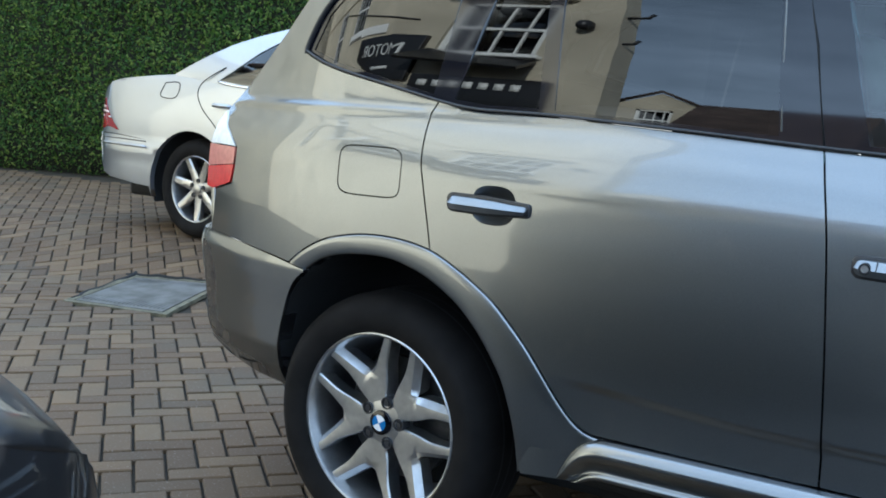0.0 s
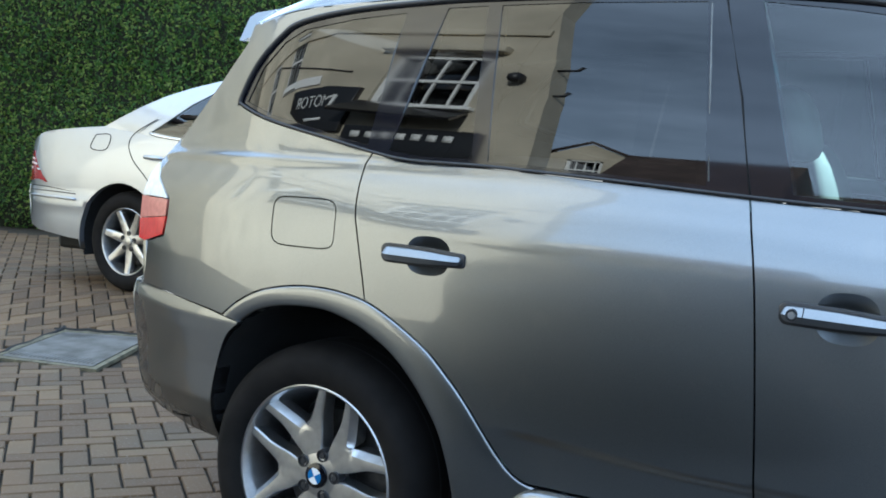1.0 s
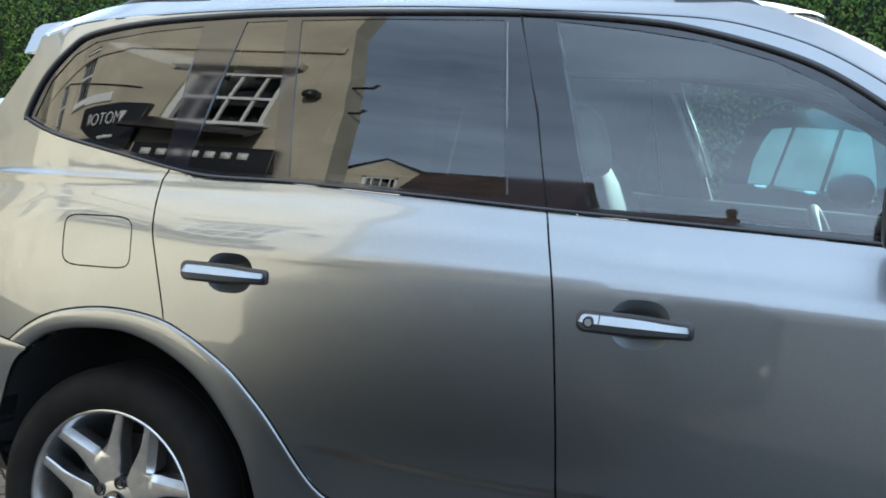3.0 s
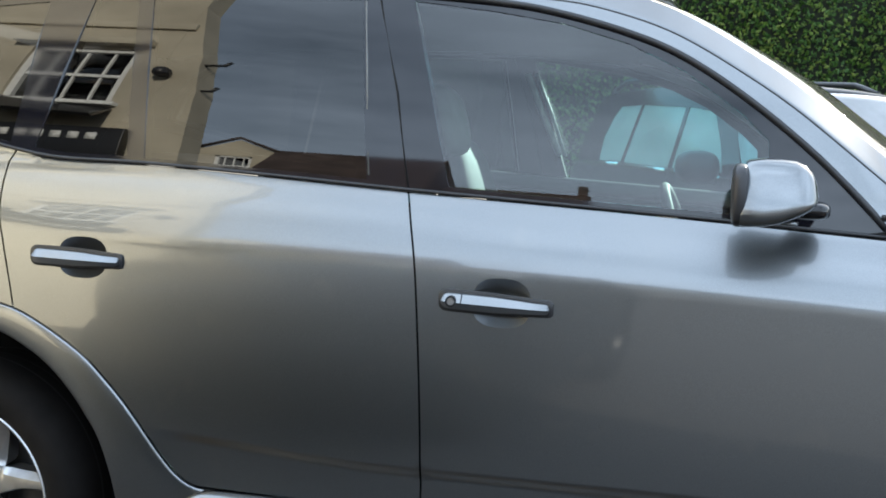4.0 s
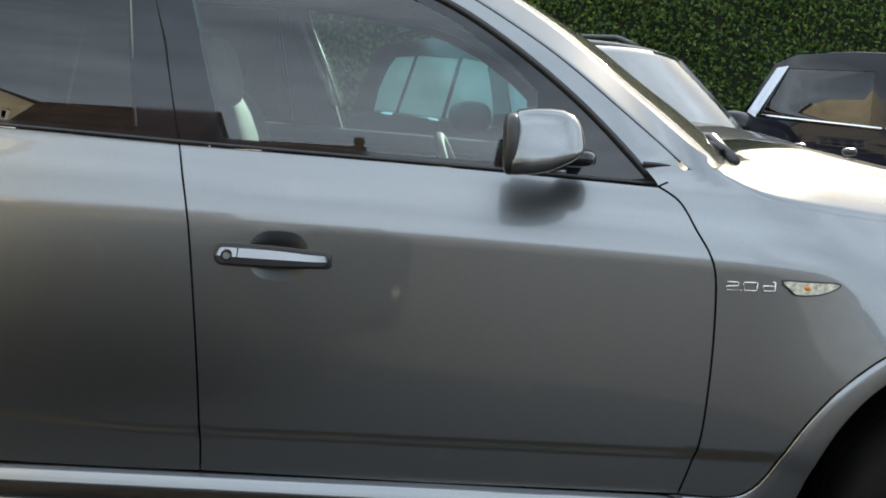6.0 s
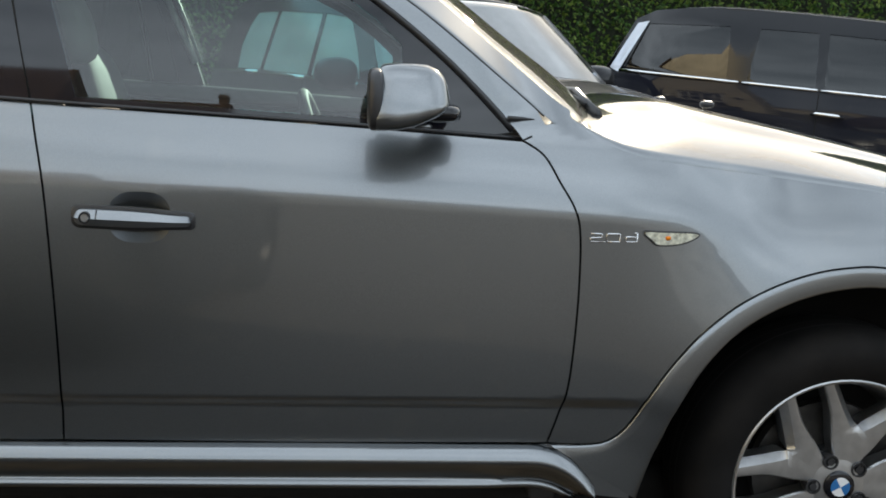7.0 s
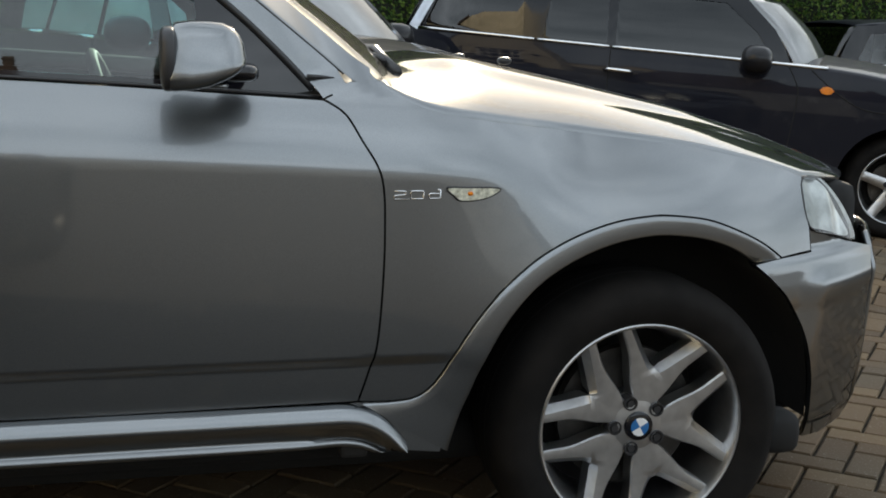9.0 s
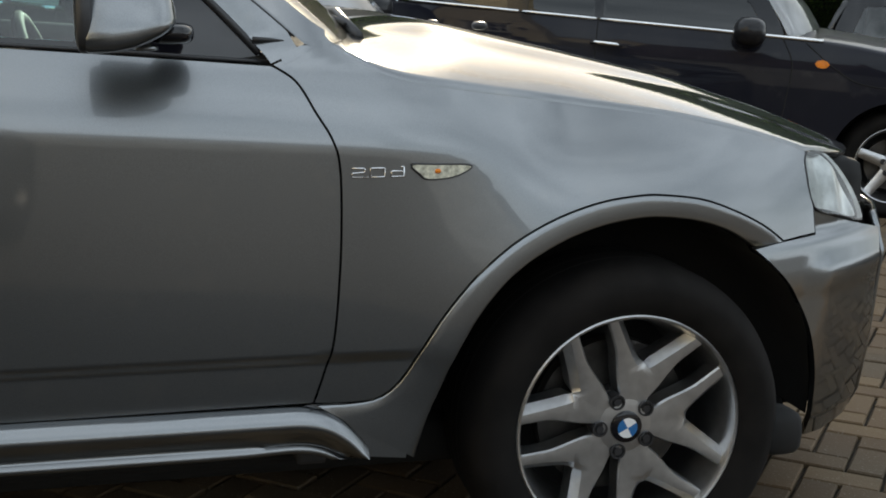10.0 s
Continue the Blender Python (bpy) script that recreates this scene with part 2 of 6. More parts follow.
def tube(path, radius, n=8, cap=True):
    p = [Vector(q) for q in path]
    curves = []
    for i, q in enumerate(p):
        way = (p[min(i + 1, len(p) - 1)] - p[max(i - 1, 0)]).normalized()
        a = way.orthogonal().normalized() if i == 0 else (a - way * a.dot(way)).normalized()
        b = way.cross(a)
        r = radius[i] if hasattr(radius, "__len__") else radius
        curves.append([q + (a * math.cos(t) + b * math.sin(t)) * r for t in np.linspace(0, 2 * math.pi, n, endpoint=False)])
    verts, faces = loft(curves, True)
    if cap:
        faces += [tuple(range(n - 1, -1, -1)), tuple(range(len(verts) - n, len(verts)))]
    return verts, faces


def revolved(profile, n=48, close=False):
    """Profile rows (radius, y) turned about the y axis."""
    return loft([[(r * math.cos(t), y, r * math.sin(t)) for r, y in profile] for t in np.linspace(0, 2 * math.pi, n + 1)], close)


def box(x0, y0, z0, x1, y1, z1, bevel=0.0):
    bm = bmesh.new()
    bmesh.ops.create_cube(bm, size=1.0)
    for v in bm.verts:
        v.co = Vector(((x0 + x1) / 2 + v.co.x * (x1 - x0), (y0 + y1) / 2 + v.co.y * (y1 - y0), (z0 + z1) / 2 + v.co.z * (z1 - z0)))
    if bevel:
        bmesh.ops.bevel(bm, geom=bm.edges[:], offset=bevel, segments=2, affect="EDGES", profile=0.6)
    verts, faces = [v.co.copy() for v in bm.verts], []
    bm.verts.index_update()
    faces = [tuple(v.index for v in f.verts) for f in bm.faces]
    bm.free()
    return verts, faces


def rounded(cx, cy, cz, rx, ry, rz, power=3.0, n=20):
    """A superellipsoid: pillow, mirror shell or cushion."""
    def sp(v, e):
        return math.copysign(abs(v) ** e, v)
    e = 2 / power
    curves = []
    for u in np.linspace(-math.pi / 2, math.pi / 2, n // 2 + 1):
        curves.append([(cx + rx * sp(math.cos(u), e) * sp(math.cos(v), e), cy + ry * sp(math.cos(u), e) * sp(math.sin(v), e), cz + rz * sp(math.sin(u), e))
                       for v in np.linspace(0, 2 * math.pi, n, endpoint=False)])
    return loft(curves, True)


def smoothstep(t):
    t = min(1.0, max(0.0, t))
    return t * t * (3 - 2 * t)


def soft(d, s):
    """max(d, 0) with a bend s wide."""
    return d if d > 20 * s else (0.0 if d < -20 * s else s * math.log1p(math.exp(d / s)))


def lettering(name, text, size, mat, m, parent=None, extrude=0.002, label=""):
    cu = bpy.data.curves.new(name, "FONT")
    cu.body, cu.size, cu.extrude, cu.align_x = text, size, extrude, "LEFT"
    cu.offset = -0.008 * size
    tmp = new("lettering_curve", cu)
    me = bpy.data.meshes.new_from_object(tmp.evaluated_get(bpy.context.evaluated_depsgraph_get()))
    bpy.data.objects.remove(tmp)
    me.materials.clear()
    me.materials.append(mat)
    ob = new(name, me)
    ob.parent = parent
    ob.matrix_local = m
    return tagged(ob, label)


# ---------------------------------------------------------------- wheels
def wheel(car, x, side, face, radius, rim_r, width, spokes, turn=0.0, hub_color=None, z=None, label="", alloy=None):
    """An alloy wheel: tyre, rim, brake disc, centre cap and bolts as parts. face: the half width at which the rim's lip stands."""
    hub = part("wheel", mesh_of(*revolved([(0.02, width * 0.95), (0.07, width * 0.95), (0.07, width * 0.3), (0.02, width * 0.3)], 16)), UNDER_BLACK, car, label)
    hub.matrix_local = Matrix.Translation((x, side * face, z or radius)) @ Matrix.Diagonal((1, -side, 1, 1))
    R, W = radius, width
    tread = [(rim_r - 0.012, 0.012), (rim_r + 0.004, -0.006), (rim_r + 0.02, -0.016), ((rim_r + R) / 2, -0.024), (R - 0.03, -0.016), (R - 0.012, 0.004),
             (R - 0.003, 0.03), (R, 0.055), (R, W - 0.055), (R - 0.006, W - 0.02), (R - 0.03, W + 0.005), ((rim_r + R) / 2, W + 0.012), (rim_r, W)]
    tyre = part("tyre", mesh_of(*revolved(tread, 72)), RUBBER, hub, "black rubber tyre with a moulded sidewall")
    grooves = joined(*[revolved([(R + 0.0015, y - 0.004), (R + 0.0015, y + 0.004)], 72) for y in (0.075, W / 2, W - 0.075)])
    barrel = [(rim_r, 0.004), (rim_r, -0.003), (rim_r - 0.003, -0.005), (rim_r - 0.007, -0.003), (rim_r - 0.011, 0.005), (rim_r - 0.015, 0.03), (rim_r - 0.028, 0.08), (rim_r - 0.04, W)]
    pieces = [revolved(barrel, 72)]
    two = spokes["double"]
    for k in range(spokes["count"]):
        a = radians(turn) + 2 * math.pi * k / spokes["count"]
        for s_way in ((-1, 1) if two else (0,)):
            rows = []
            tip = rim_r - 0.006
            knee = 0.46 * rim_r
            radii = sorted([*np.linspace(0.030, tip, 16), *[knee + q for q in (-0.012, -0.006, 0.0, 0.003, 0.008, 0.016, 0.026)]]) if two else np.linspace(0.030, tip, 7)
            for r in radii:
                t = (r - 0.030) / (tip - 0.030)
                y = 0.024 - 0.016 * t ** 2
                if two:
                    inner = (0.0125 + 0.0195 * smoothstep((r - 0.072) / 0.105)) * smoothstep((r - 0.060) / 0.014)
                    fork = knee
                    web = fork * math.tan(math.pi / 5)
                    outer = r * math.tan(math.pi / 5) if r < fork else web + (0.067 - web) * ((r - fork) / (tip - fork)) ** 0.55
                    drop = 0.020 * smoothstep((r - fork * 0.88) / 0.03)
                    ring = [(inner, y + 0.05), (inner, y + 0.005), (inner + 0.003, y + 0.001), (0.5 * (inner + outer - 0.015), y), (max(inner + 0.006, outer - 0.015), y + 0.04 * drop), (outer, y + drop), (outer + 0.001, y + drop + 0.04 * smoothstep((r - fork) / 0.01))]
                    ring = [(q * s_way, yy) for q, yy in ring]
                else:
                    w = spokes["root"] + (spokes["tip"] - spokes["root"]) * t
                    ring = [(-w, y + 0.045), (-w, y + 0.007), (-w * 0.6, y), (w * 0.6, y), (w, y + 0.007), (w, y + 0.045)]
                rows.append([(r * math.cos(a) - s * math.sin(a), yy, r * math.sin(a) + s * math.cos(a)) for s, yy in ring])
            pieces.append(loft(rows))
    pieces.append(revolved([(0.0, 0.020), (0.034, 0.020), (0.058, 0.024), (0.066, 0.034), (0.066, 0.07)], 40))
    rim = part("rim", mesh_of(*joined(*pieces), sharp=32), alloy or ALLOY, hub, "dark rim" if alloy else "silver alloy rim")
    part("brake_disc", mesh_of(*revolved([(0.06, 0.10), (rim_r * 0.68, 0.10), (rim_r * 0.68, 0.13), (0.06, 0.13)], 40), sharp=40), DISC_STEEL, hub)
    part("wheel_backing", mesh_of(*revolved([(0.0, W * 0.8), (rim_r - 0.03, W * 0.8)], 40)), UNDER_BLACK, hub)
    part("tread_groove", mesh_of(*grooves), UNDER_BLACK, hub)
    cap = part("hub_cap", mesh_of(*revolved([(0.0, 0.009), (0.026, 0.010), (0.033, 0.013), (0.034, 0.022)], 32), sharp=40), GLOSS_BLACK if hub_color else alloy or ALLOY, hub, "round centre cap")
    if hub_color:
        for q in range(4):
            fan = [(0, 0.0075, 0)] + [(0.0215 * math.cos(t), 0.0085, 0.0215 * math.sin(t)) for t in np.linspace(q * math.pi / 2 + 0.5, (q + 1) * math.pi / 2 + 0.5, 8)]
            part("cap_quarter", mesh_of(fan, [(0, i + 1, i) for i in range(1, 8)], False), BLUE_ENAMEL if q % 2 else WHITE_ENAMEL, hub)
    for k in range(5):
        a = radians(turn) + 2 * math.pi * k / 5
        v, f = revolved([(0.0, 0.020), (0.008, 0.020), (0.009, 0.0245), (0.0125, 0.0245), (0.0135, 0.0195), (0.0165, 0.0195), (0.0175, 0.05)], 16)
        part("wheel_bolt", mesh_of([(p[0] + 0.056 * math.cos(a), p[1] - 0.002, p[2] + 0.056 * math.sin(a)) for p in v], f, sharp=40), TRIM_BLACK, hub)
    return hub


# ---------------------------------------------------------------- the silver-grey estate car that the camera passes
def crease(x):
    u = max(x, 0.1) - 0.4
    return 1.008 - 0.0165 * u - 0.0125 * u * abs(u)


def fold(x):
    """Height of the soft fold along the foot of the doors."""
    return 0.594 - 0.030 * smoothstep((x - 0.5) / 0.6)


def plan_inset(x):
    return 0.28 * max(0.0, (x - 2.55) / 0.9) ** 2.5 + 0.21 * max(0.0, -x / 0.8) ** 2.2


def glass_w(x, z):
    """Half width of the glass house."""
    h = z - (1.19 - 0.04 * max(x, 0.0))
    return 0.858 - 0.14 * h - 0.23 * h * abs(h) * (1.0 if h > 0 else 0.0) - plan_inset(x) - 0.35 * max(0.0, -x - 0.1) ** 2 - 0.10 * max(0.0, (x - 1.6) / 0.95) ** 2


def door_w(x, z):
    """Half width of the body side below the windows, with its crease and its turned-out foot."""
    d = z - crease(x)
    s = 0.005 + 0.05 * smoothstep((x - 2.42) / 0.22) + 0.035 * smoothstep((0.35 - x) / 0.4)
    u = smoothstep((x - 2.38) / 0.28)
    up = soft(d + 0.07 * u, s)
    b = 1.33 - 0.6 * smoothstep((0.2 - x) / 0.4) + 0.5 * smoothstep((x - 2.05) / 0.5)
    low = 0.20 * soft(0.75 - z, 0.03) ** 2
    low += 0.0115 * smoothstep((fold(x) - z) / 0.030) * smoothstep((x - 0.50) / 0.18) * smoothstep((2.45 - x) / 0.2)
    low += (0.10 - 0.07 * smoothstep((x - 1.1) / 0.7)) * min(0.27, soft(z - 0.72, 0.02)) ** 2
    lean = 0.18 * soft(z - 0.66, 0.03) * smoothstep((x - 2.24) / 0.34)
    return 0.925 - (0.2 + 0.10 * u) * up - b * up * up - low - lean - plan_inset(x)


def roof_line(x):
    """Height of the gutter line above the windows."""
    return float(np.interp(x, GUTTER_X, GUTTER_Z))


def body_w(x, z):
    back = smoothstep((0.15 - x) / 0.35)
    t = smoothstep((z - (1.15 - 0.11 * back - 0.04 * max(x, 0.0))) / (0.09 + 0.17 * back))
    front = smoothstep((2.28 - x) / 0.32)
    shoulder = 0.0045 * math.exp(-((z - 1.163) / 0.012) ** 2) * smoothstep((0.75 - x) / 0.5) * smoothstep((x + 0.80) / 0.15)
    rim = 1.7 * soft(z - roof_line(x) + 0.0525, 0.0012) * front
    return door_w(x, z) * (1 - t * front) + (glass_w(x, z) + 0.012 + 0.30 * max(0.0, -x - 0.28) ** 2) * t * front - rim + shoulder


def nose_w(x, z):
    """Half width of the nose and front bumper."""
    return 0.918 - plan_inset(x)



REAR_FLARE = [(-0.27, 0.748), (-0.212, 0.789), (-0.141, 0.824), (-0.074, 0.842), (-0.009, 0.852), (0.052, 0.855), (0.124, 0.851), (0.203, 0.836), (0.271, 0.807), (0.339, 0.769), (0.39, 0.735),
              (0.433, 0.695), (0.477, 0.650), (0.519, 0.598), (0.56, 0.541), (0.594, 0.499), (0.620, 0.476), (0.646, 0.463), (0.676, 0.461)]
REAR_LIP = [(-0.205, 0.737), (-0.148, 0.771), (-0.081, 0.791), (-0.028, 0.798), (0.034, 0.801), (0.094, 0.797), (0.168, 0.777), (0.227, 0.750), (0.285, 0.714), (0.341, 0.661), (0.387, 0.600), (0.418, 0.546),
            (0.438, 0.483), (0.450, 0.416), (0.455, 0.355), (0.456, 0.330)]
FRONT_FLARE = [(2.143, 0.460), (2.198, 0.457), (2.25, 0.460), (2.277, 0.471), (2.298, 0.489), (2.321, 0.521), (2.337, 0.55), (2.376, 0.613), (2.417, 0.666), (2.453, 0.703), (2.515, 0.751), (2.579, 0.785), (2.645, 0.809),
               (2.711, 0.825), (2.779, 0.832), (2.827, 0.832), (2.92, 0.820), (2.994, 0.796), (3.073, 0.760), (3.130, 0.722)]
FRONT_LIP = [(2.338, 0.336), (2.344, 0.36), (2.362, 0.42), (2.381, 0.468), (2.407, 0.535), (2.446, 0.609), (2.487, 0.662), (2.530, 0.701), (2.581, 0.732), (2.645, 0.759), (2.711, 0.777), (2.779, 0.786), (2.834, 0.786), (2.92, 0.774), (2.992, 0.750), (3.056, 0.714)]
REAR_EDGE = [(0.164, 1.191), (0.148, 1.149), (0.155, 1.054), (0.171, 0.987), (0.192, 0.894), (0.203, 0.836)]
B_GAP = [(1.106, 1.133), (1.116, 1.094), (1.136, 1.005), (1.145, 0.930), (1.154, 0.815), (1.161, 0.700), (1.165, 0.578), (1.163, 0.460)]
FRONT_GAP = [(2.074, 1.080), (2.117, 1.051), (2.149, 0.998), (2.177, 0.95), (2.189, 0.90), (2.191, 0.80), (2.187, 0.694), (2.178, 0.587), (2.162, 0.522), (2.142, 0.460)]
BELT_REAR = [(-0.310, 1.304), (-0.193, 1.266), (0.011, 1.223), (0.164, 1.191)]
BELT_DOORS = [(0.164, 1.191), (0.281, 1.174), (0.483, 1.169), (0.791, 1.153), (1.106, 1.134), (1.43, 1.117), (1.773, 1.098), (2.074, 1.079)]
HOUSE_TOP = [(2.074, 1.079), (2.045, 1.115), (1.925, 1.235), (1.790, 1.344), (1.662, 1.427), (1.553, 1.474), (1.408, 1.516), (1.269, 1.541), (1.009, 1.562), (0.676, 1.569), (0.440, 1.570),
             (0.291, 1.567), (0.055, 1.552), (-0.117, 1.524), (-0.183, 1.488), (-0.260, 1.414), (-0.309, 1.328), (-0.310, 1.304)]
ROOF_EDGE = [(2.19, 1.118), (2.10, 1.204), (1.99, 1.292), (1.874, 1.386), (1.757, 1.462), (1.634, 1.533), (1.508, 1.575), (1.365, 1.602), (0.81, 1.632), (0.33, 1.632), (0.01, 1.618), (-0.17, 1.603), (-0.29, 1.572)]
BONNET_GAP = [(2.185, 1.119), (2.231, 1.087), (2.296, 1.060), (2.398, 1.040), (2.675, 1.003), (2.923, 0.972), (3.12, 0.930), (3.246, 0.894)]


GUTTER_X = np.linspace(-0.40, 2.30, 271)
GUTTER_Z = np.convolve(np.interp(np.linspace(-0.60, 2.50, 311), [q[0] for q in reversed(spline(ROOF_EDGE, 6))], [q[1] for q in reversed(spline(ROOF_EDGE, 6))]), np.hanning(23) / np.hanning(23).sum(), "same")[20:291]


def mid(curve, a, b):
    """The stretch of a curve between x = a and x = b, in its own order."""
    return [q for q in curve if min(a, b) - 1e-6 <= q[0] <= max(a, b) + 1e-6]


def handle_cup(cx, cz, rx, rz):
    return [(cx + rx * math.copysign(abs(math.cos(t)) ** 0.7, math.cos(t)), cz + rz * math.copysign(abs(math.sin(t)) ** 0.85, math.sin(t))) for t in np.linspace(0, 2 * math.pi, 36, endpoint=False)]


def cup_mesh(cx, cz, rx, rz, surface, side, depth):
    curves = []
    for k in (1.0, 0.96, 0.90, 0.80, 0.65, 0.45, 0.2, 0.02):
        d = depth * (1 - k ** 2.6) + 0.001
        curves.append([(x, side * (surface(x, z) - d * (0.85 + 0.15 * smoothstep((z - cz) / (0.6 * rz) + 0.5))), z) for x, z in handle_cup(cx, cz, rx * k, rz * k)])
    v, f = loft(curves, True)
    return v, [tuple(reversed(q)) for q in f] if side < 0 else f


def door_handle(door, x0, z0, x1, z1, side, key):
    """A faceted pull handle on a black seal: the upper facet looks up, the lower one down."""
    span = x1 - x0

    def height(t):
        left = math.sqrt(max(0.0, 1 - (max(0.0, 0.075 - t) / 0.075) ** 2))
        right = math.sqrt(max(0.0, 1 - (max(0.0, t - 0.955) / 0.045) ** 2))
        return 0.0165 * left * (0.15 + 0.85 * right) * (1 - 0.36 * smoothstep((t - 0.45) / 0.55))

    def strip(section, grow, lift, bow):
        rows = []
        for t in [0.004, 0.012, 0.025, 0.045, 0.08, 0.13, 0.2, 0.35, 0.5, 0.65, 0.8, 0.9, 0.955, 0.975, 0.99, 0.998]:
            x, z = x0 - grow + (span + 2 * grow) * t, z0 + (z1 - z0) * t
            y = body_w(x, z) + lift + bow * math.sin(min(1.0, 0.25 + t / 0.2) * math.pi / 2) * min(1.0, 0.45 + (1 - t) * 4.0)
            rows.append([(x, side * (y + o), z + (height(t) + grow) * h) for o, h in section])
        v, f = loft(rows, True)
        n = len(section)
        f += [tuple(range(n)), tuple(range(len(v) - 1, len(v) - n - 1, -1))]
        return v, f
    bar = part("door_handle", mesh_of(*strip([(-0.020, -0.92), (-0.006, -1.0), (0.0020, -0.93), (0.0045, -0.20), (0.0048, -0.12), (0.0040, -0.04), (-0.0065, 0.88), (-0.010, 0.97), (-0.020, 0.92)], 0.0, 0.006, 0.014), sharp=24), SILVER_GREY, door, "body-coloured faceted pull handle")
    part("handle_seal", mesh_of(*strip([(-0.004, -1.0), (0.003, -1.0), (0.0045, -0.8), (0.0045, 0.8), (0.003, 1.0), (-0.004, 1.0)], 0.0065, 0.001, 0.0), sharp=40), TRIM_BLACK, door)
    if key:
        x = x0 + 0.024
        y = body_w(x, z0) + 0.022
        for name, prof, mat in (("lock_barrel", [(0.0, -0.003), (0.0070, -0.003), (0.0080, -0.001)], ALLOY), ("lock_ring", [(0.0080, -0.0005), (0.0088, -0.0035), (0.0112, -0.0035), (0.0120, 0.006)], TRIM_BLACK)):
            v, f = revolved(prof, 24)
            part(name, mesh_of([(p[0] + x, side * (y - p[1]), p[2] + z0 - 0.001) for p in v], f, sharp=40), mat, door)
        x = x0 + 0.045
        y = body_w(x, z0) + 0.0245
        part("lock_seam", mesh_of(*tube([(x, side * (y - 0.009), z0 + 0.014), (x, side * y, z0 - 0.003), (x, side * (y - 0.006), z0 - 0.014)], 0.0011, 6)), TRIM_BLACK, door)
    return bar


def estate_car():
    car = thing("estate_car", pose(0, 0, 0), "silver-grey metallic compact estate car parked on block paving", "car")
    fine_rows = [lambda x, z=z: z for z in np.r_[np.arange(0.30, 0.88, 0.04)]] + [lambda x, o=o: crease(x) + o for o in (-0.05, -0.022, -0.010, -0.004, 0.0, 0.004, 0.010, 0.022, 0.045, 0.075, 0.11, 0.15)]  + [lambda x, o=o: fold(x) + o for o in (0.006, 0.001, -0.004, -0.009, -0.015, -0.021, -0.026, -0.031, -0.038)] \
        + [lambda x, z=z: z for z in np.arange(1.20, 1.64, 0.035)] + [lambda x, z=z: z for z in np.arange(1.128, 1.196, 0.006)] + [lambda x, o=o: roof_line(x) - o for o in (0.074, 0.064, 0.058, 0.052, 0.044, 0.032, 0.018)]
    inner = lambda x, z: body_w(x, z) - 0.02
    front_gap, b_gap, rear_edge = (spline(c, 5) for c in (FRONT_GAP, B_GAP, REAR_EDGE))
    r_flare, f_flare = spline(REAR_FLARE, 4), spline(FRONT_FLARE, 4)
    r_lip, f_lip = spline(REAR_LIP, 4), spline(FRONT_LIP, 4)
    belt, belt_rear, top = spline(BELT_DOORS, 5), spline(BELT_REAR, 4), spline(HOUSE_TOP, 5)
    roof_edge, bonnet_gap = spline(ROOF_EDGE, 5), spline(BONNET_GAP, 5)
    k = min(range(len(belt)), key=lambda i: abs(belt[i][0] - 1.106))
    belt_r, belt_f = belt[:k + 1], belt[k:]
    j = min(range(len(r_flare)), key=lambda i: math.dist(r_flare[i], (0.203, 0.836)))
    rear_door_o = belt_r + b_gap[1:] + [(0.9, 0.459)] + r_flare[:j:-1] + rear_edge[::-1]
    front_door_o = belt_f + front_gap[1:] + [(1.65, 0.457)] + b_gap[::-1]
    wing_o = front_gap + f_flare[1:] + [(3.19, 0.726), (3.231, 0.727), (3.232, 0.781), (3.227, 0.866), (3.246, 0.894)] + bonnet_gap[::-1] + [(2.16, 1.118), (2.11, 1.095)]
    tail_edge = [(-0.318, 1.475), (-0.42, 1.370), (-0.55, 1.270), (-0.655, 1.190), (-0.712, 1.137)]
    lamp_edge = [(-0.66, 1.09), (-0.60, 1.058), (-0.560, 1.032), (-0.562, 0.985), (-0.575, 0.930), (-0.685, 0.905)]
    bumper_line = [(-0.705, 0.780), (-0.60, 0.778), (-0.427, 0.766), (-0.33, 0.757), (-0.27, 0.748)]
    gutter_low = lambda x: max(roof_line(x) - 0.056, 1.095 + (x - 2.11) * 0.29)
    side_o = [(2.11, 1.095), (2.13, 1.101)] + [(float(x), gutter_low(x)) for x in np.linspace(2.13, -0.28, 110)[1:]] + [(-0.31, 1.535)] + tail_edge + lamp_edge + bumper_line + r_flare[1:j + 1] + rear_edge[::-1][1:] + belt_rear[::-1][1:] + top[::-1][1:]
    fuel_o = [(-0.002 + 0.100 * math.copysign(abs(math.cos(t)) ** 0.36, math.cos(t)) - 0.07 * 0.06 * math.sin(t), 1.011 + 0.061 * math.copysign(abs(math.sin(t)) ** 0.36, math.sin(t))) for t in np.linspace(0, 2 * math.pi, 48, endpoint=False)]
    glass_o = {"quarter_window": [(-0.281, 1.311), (-0.235, 1.402), (-0.167, 1.468), (-0.102, 1.501), (0.057, 1.525), (0.203, 1.537), (0.150, 1.208), (0.021, 1.237), (-0.175, 1.278)],
               "fixed_window": [(0.212, 1.198), (0.320, 1.546), (0.429, 1.549), (0.448, 1.186), (0.300, 1.188)],
               "rear_door_window": [(0.490, 1.183), (0.466, 1.549), (0.673, 1.550), (0.963, 1.544), (1.012, 1.155), (0.790, 1.168)],
               "front_door_window": [(1.192, 1.146), (1.080, 1.541), (1.261, 1.518), (1.407, 1.493), (1.544, 1.452), (1.661, 1.396), (1.775, 1.314), (1.830, 1.262), (1.835, 1.112), (1.55, 1.126)]}
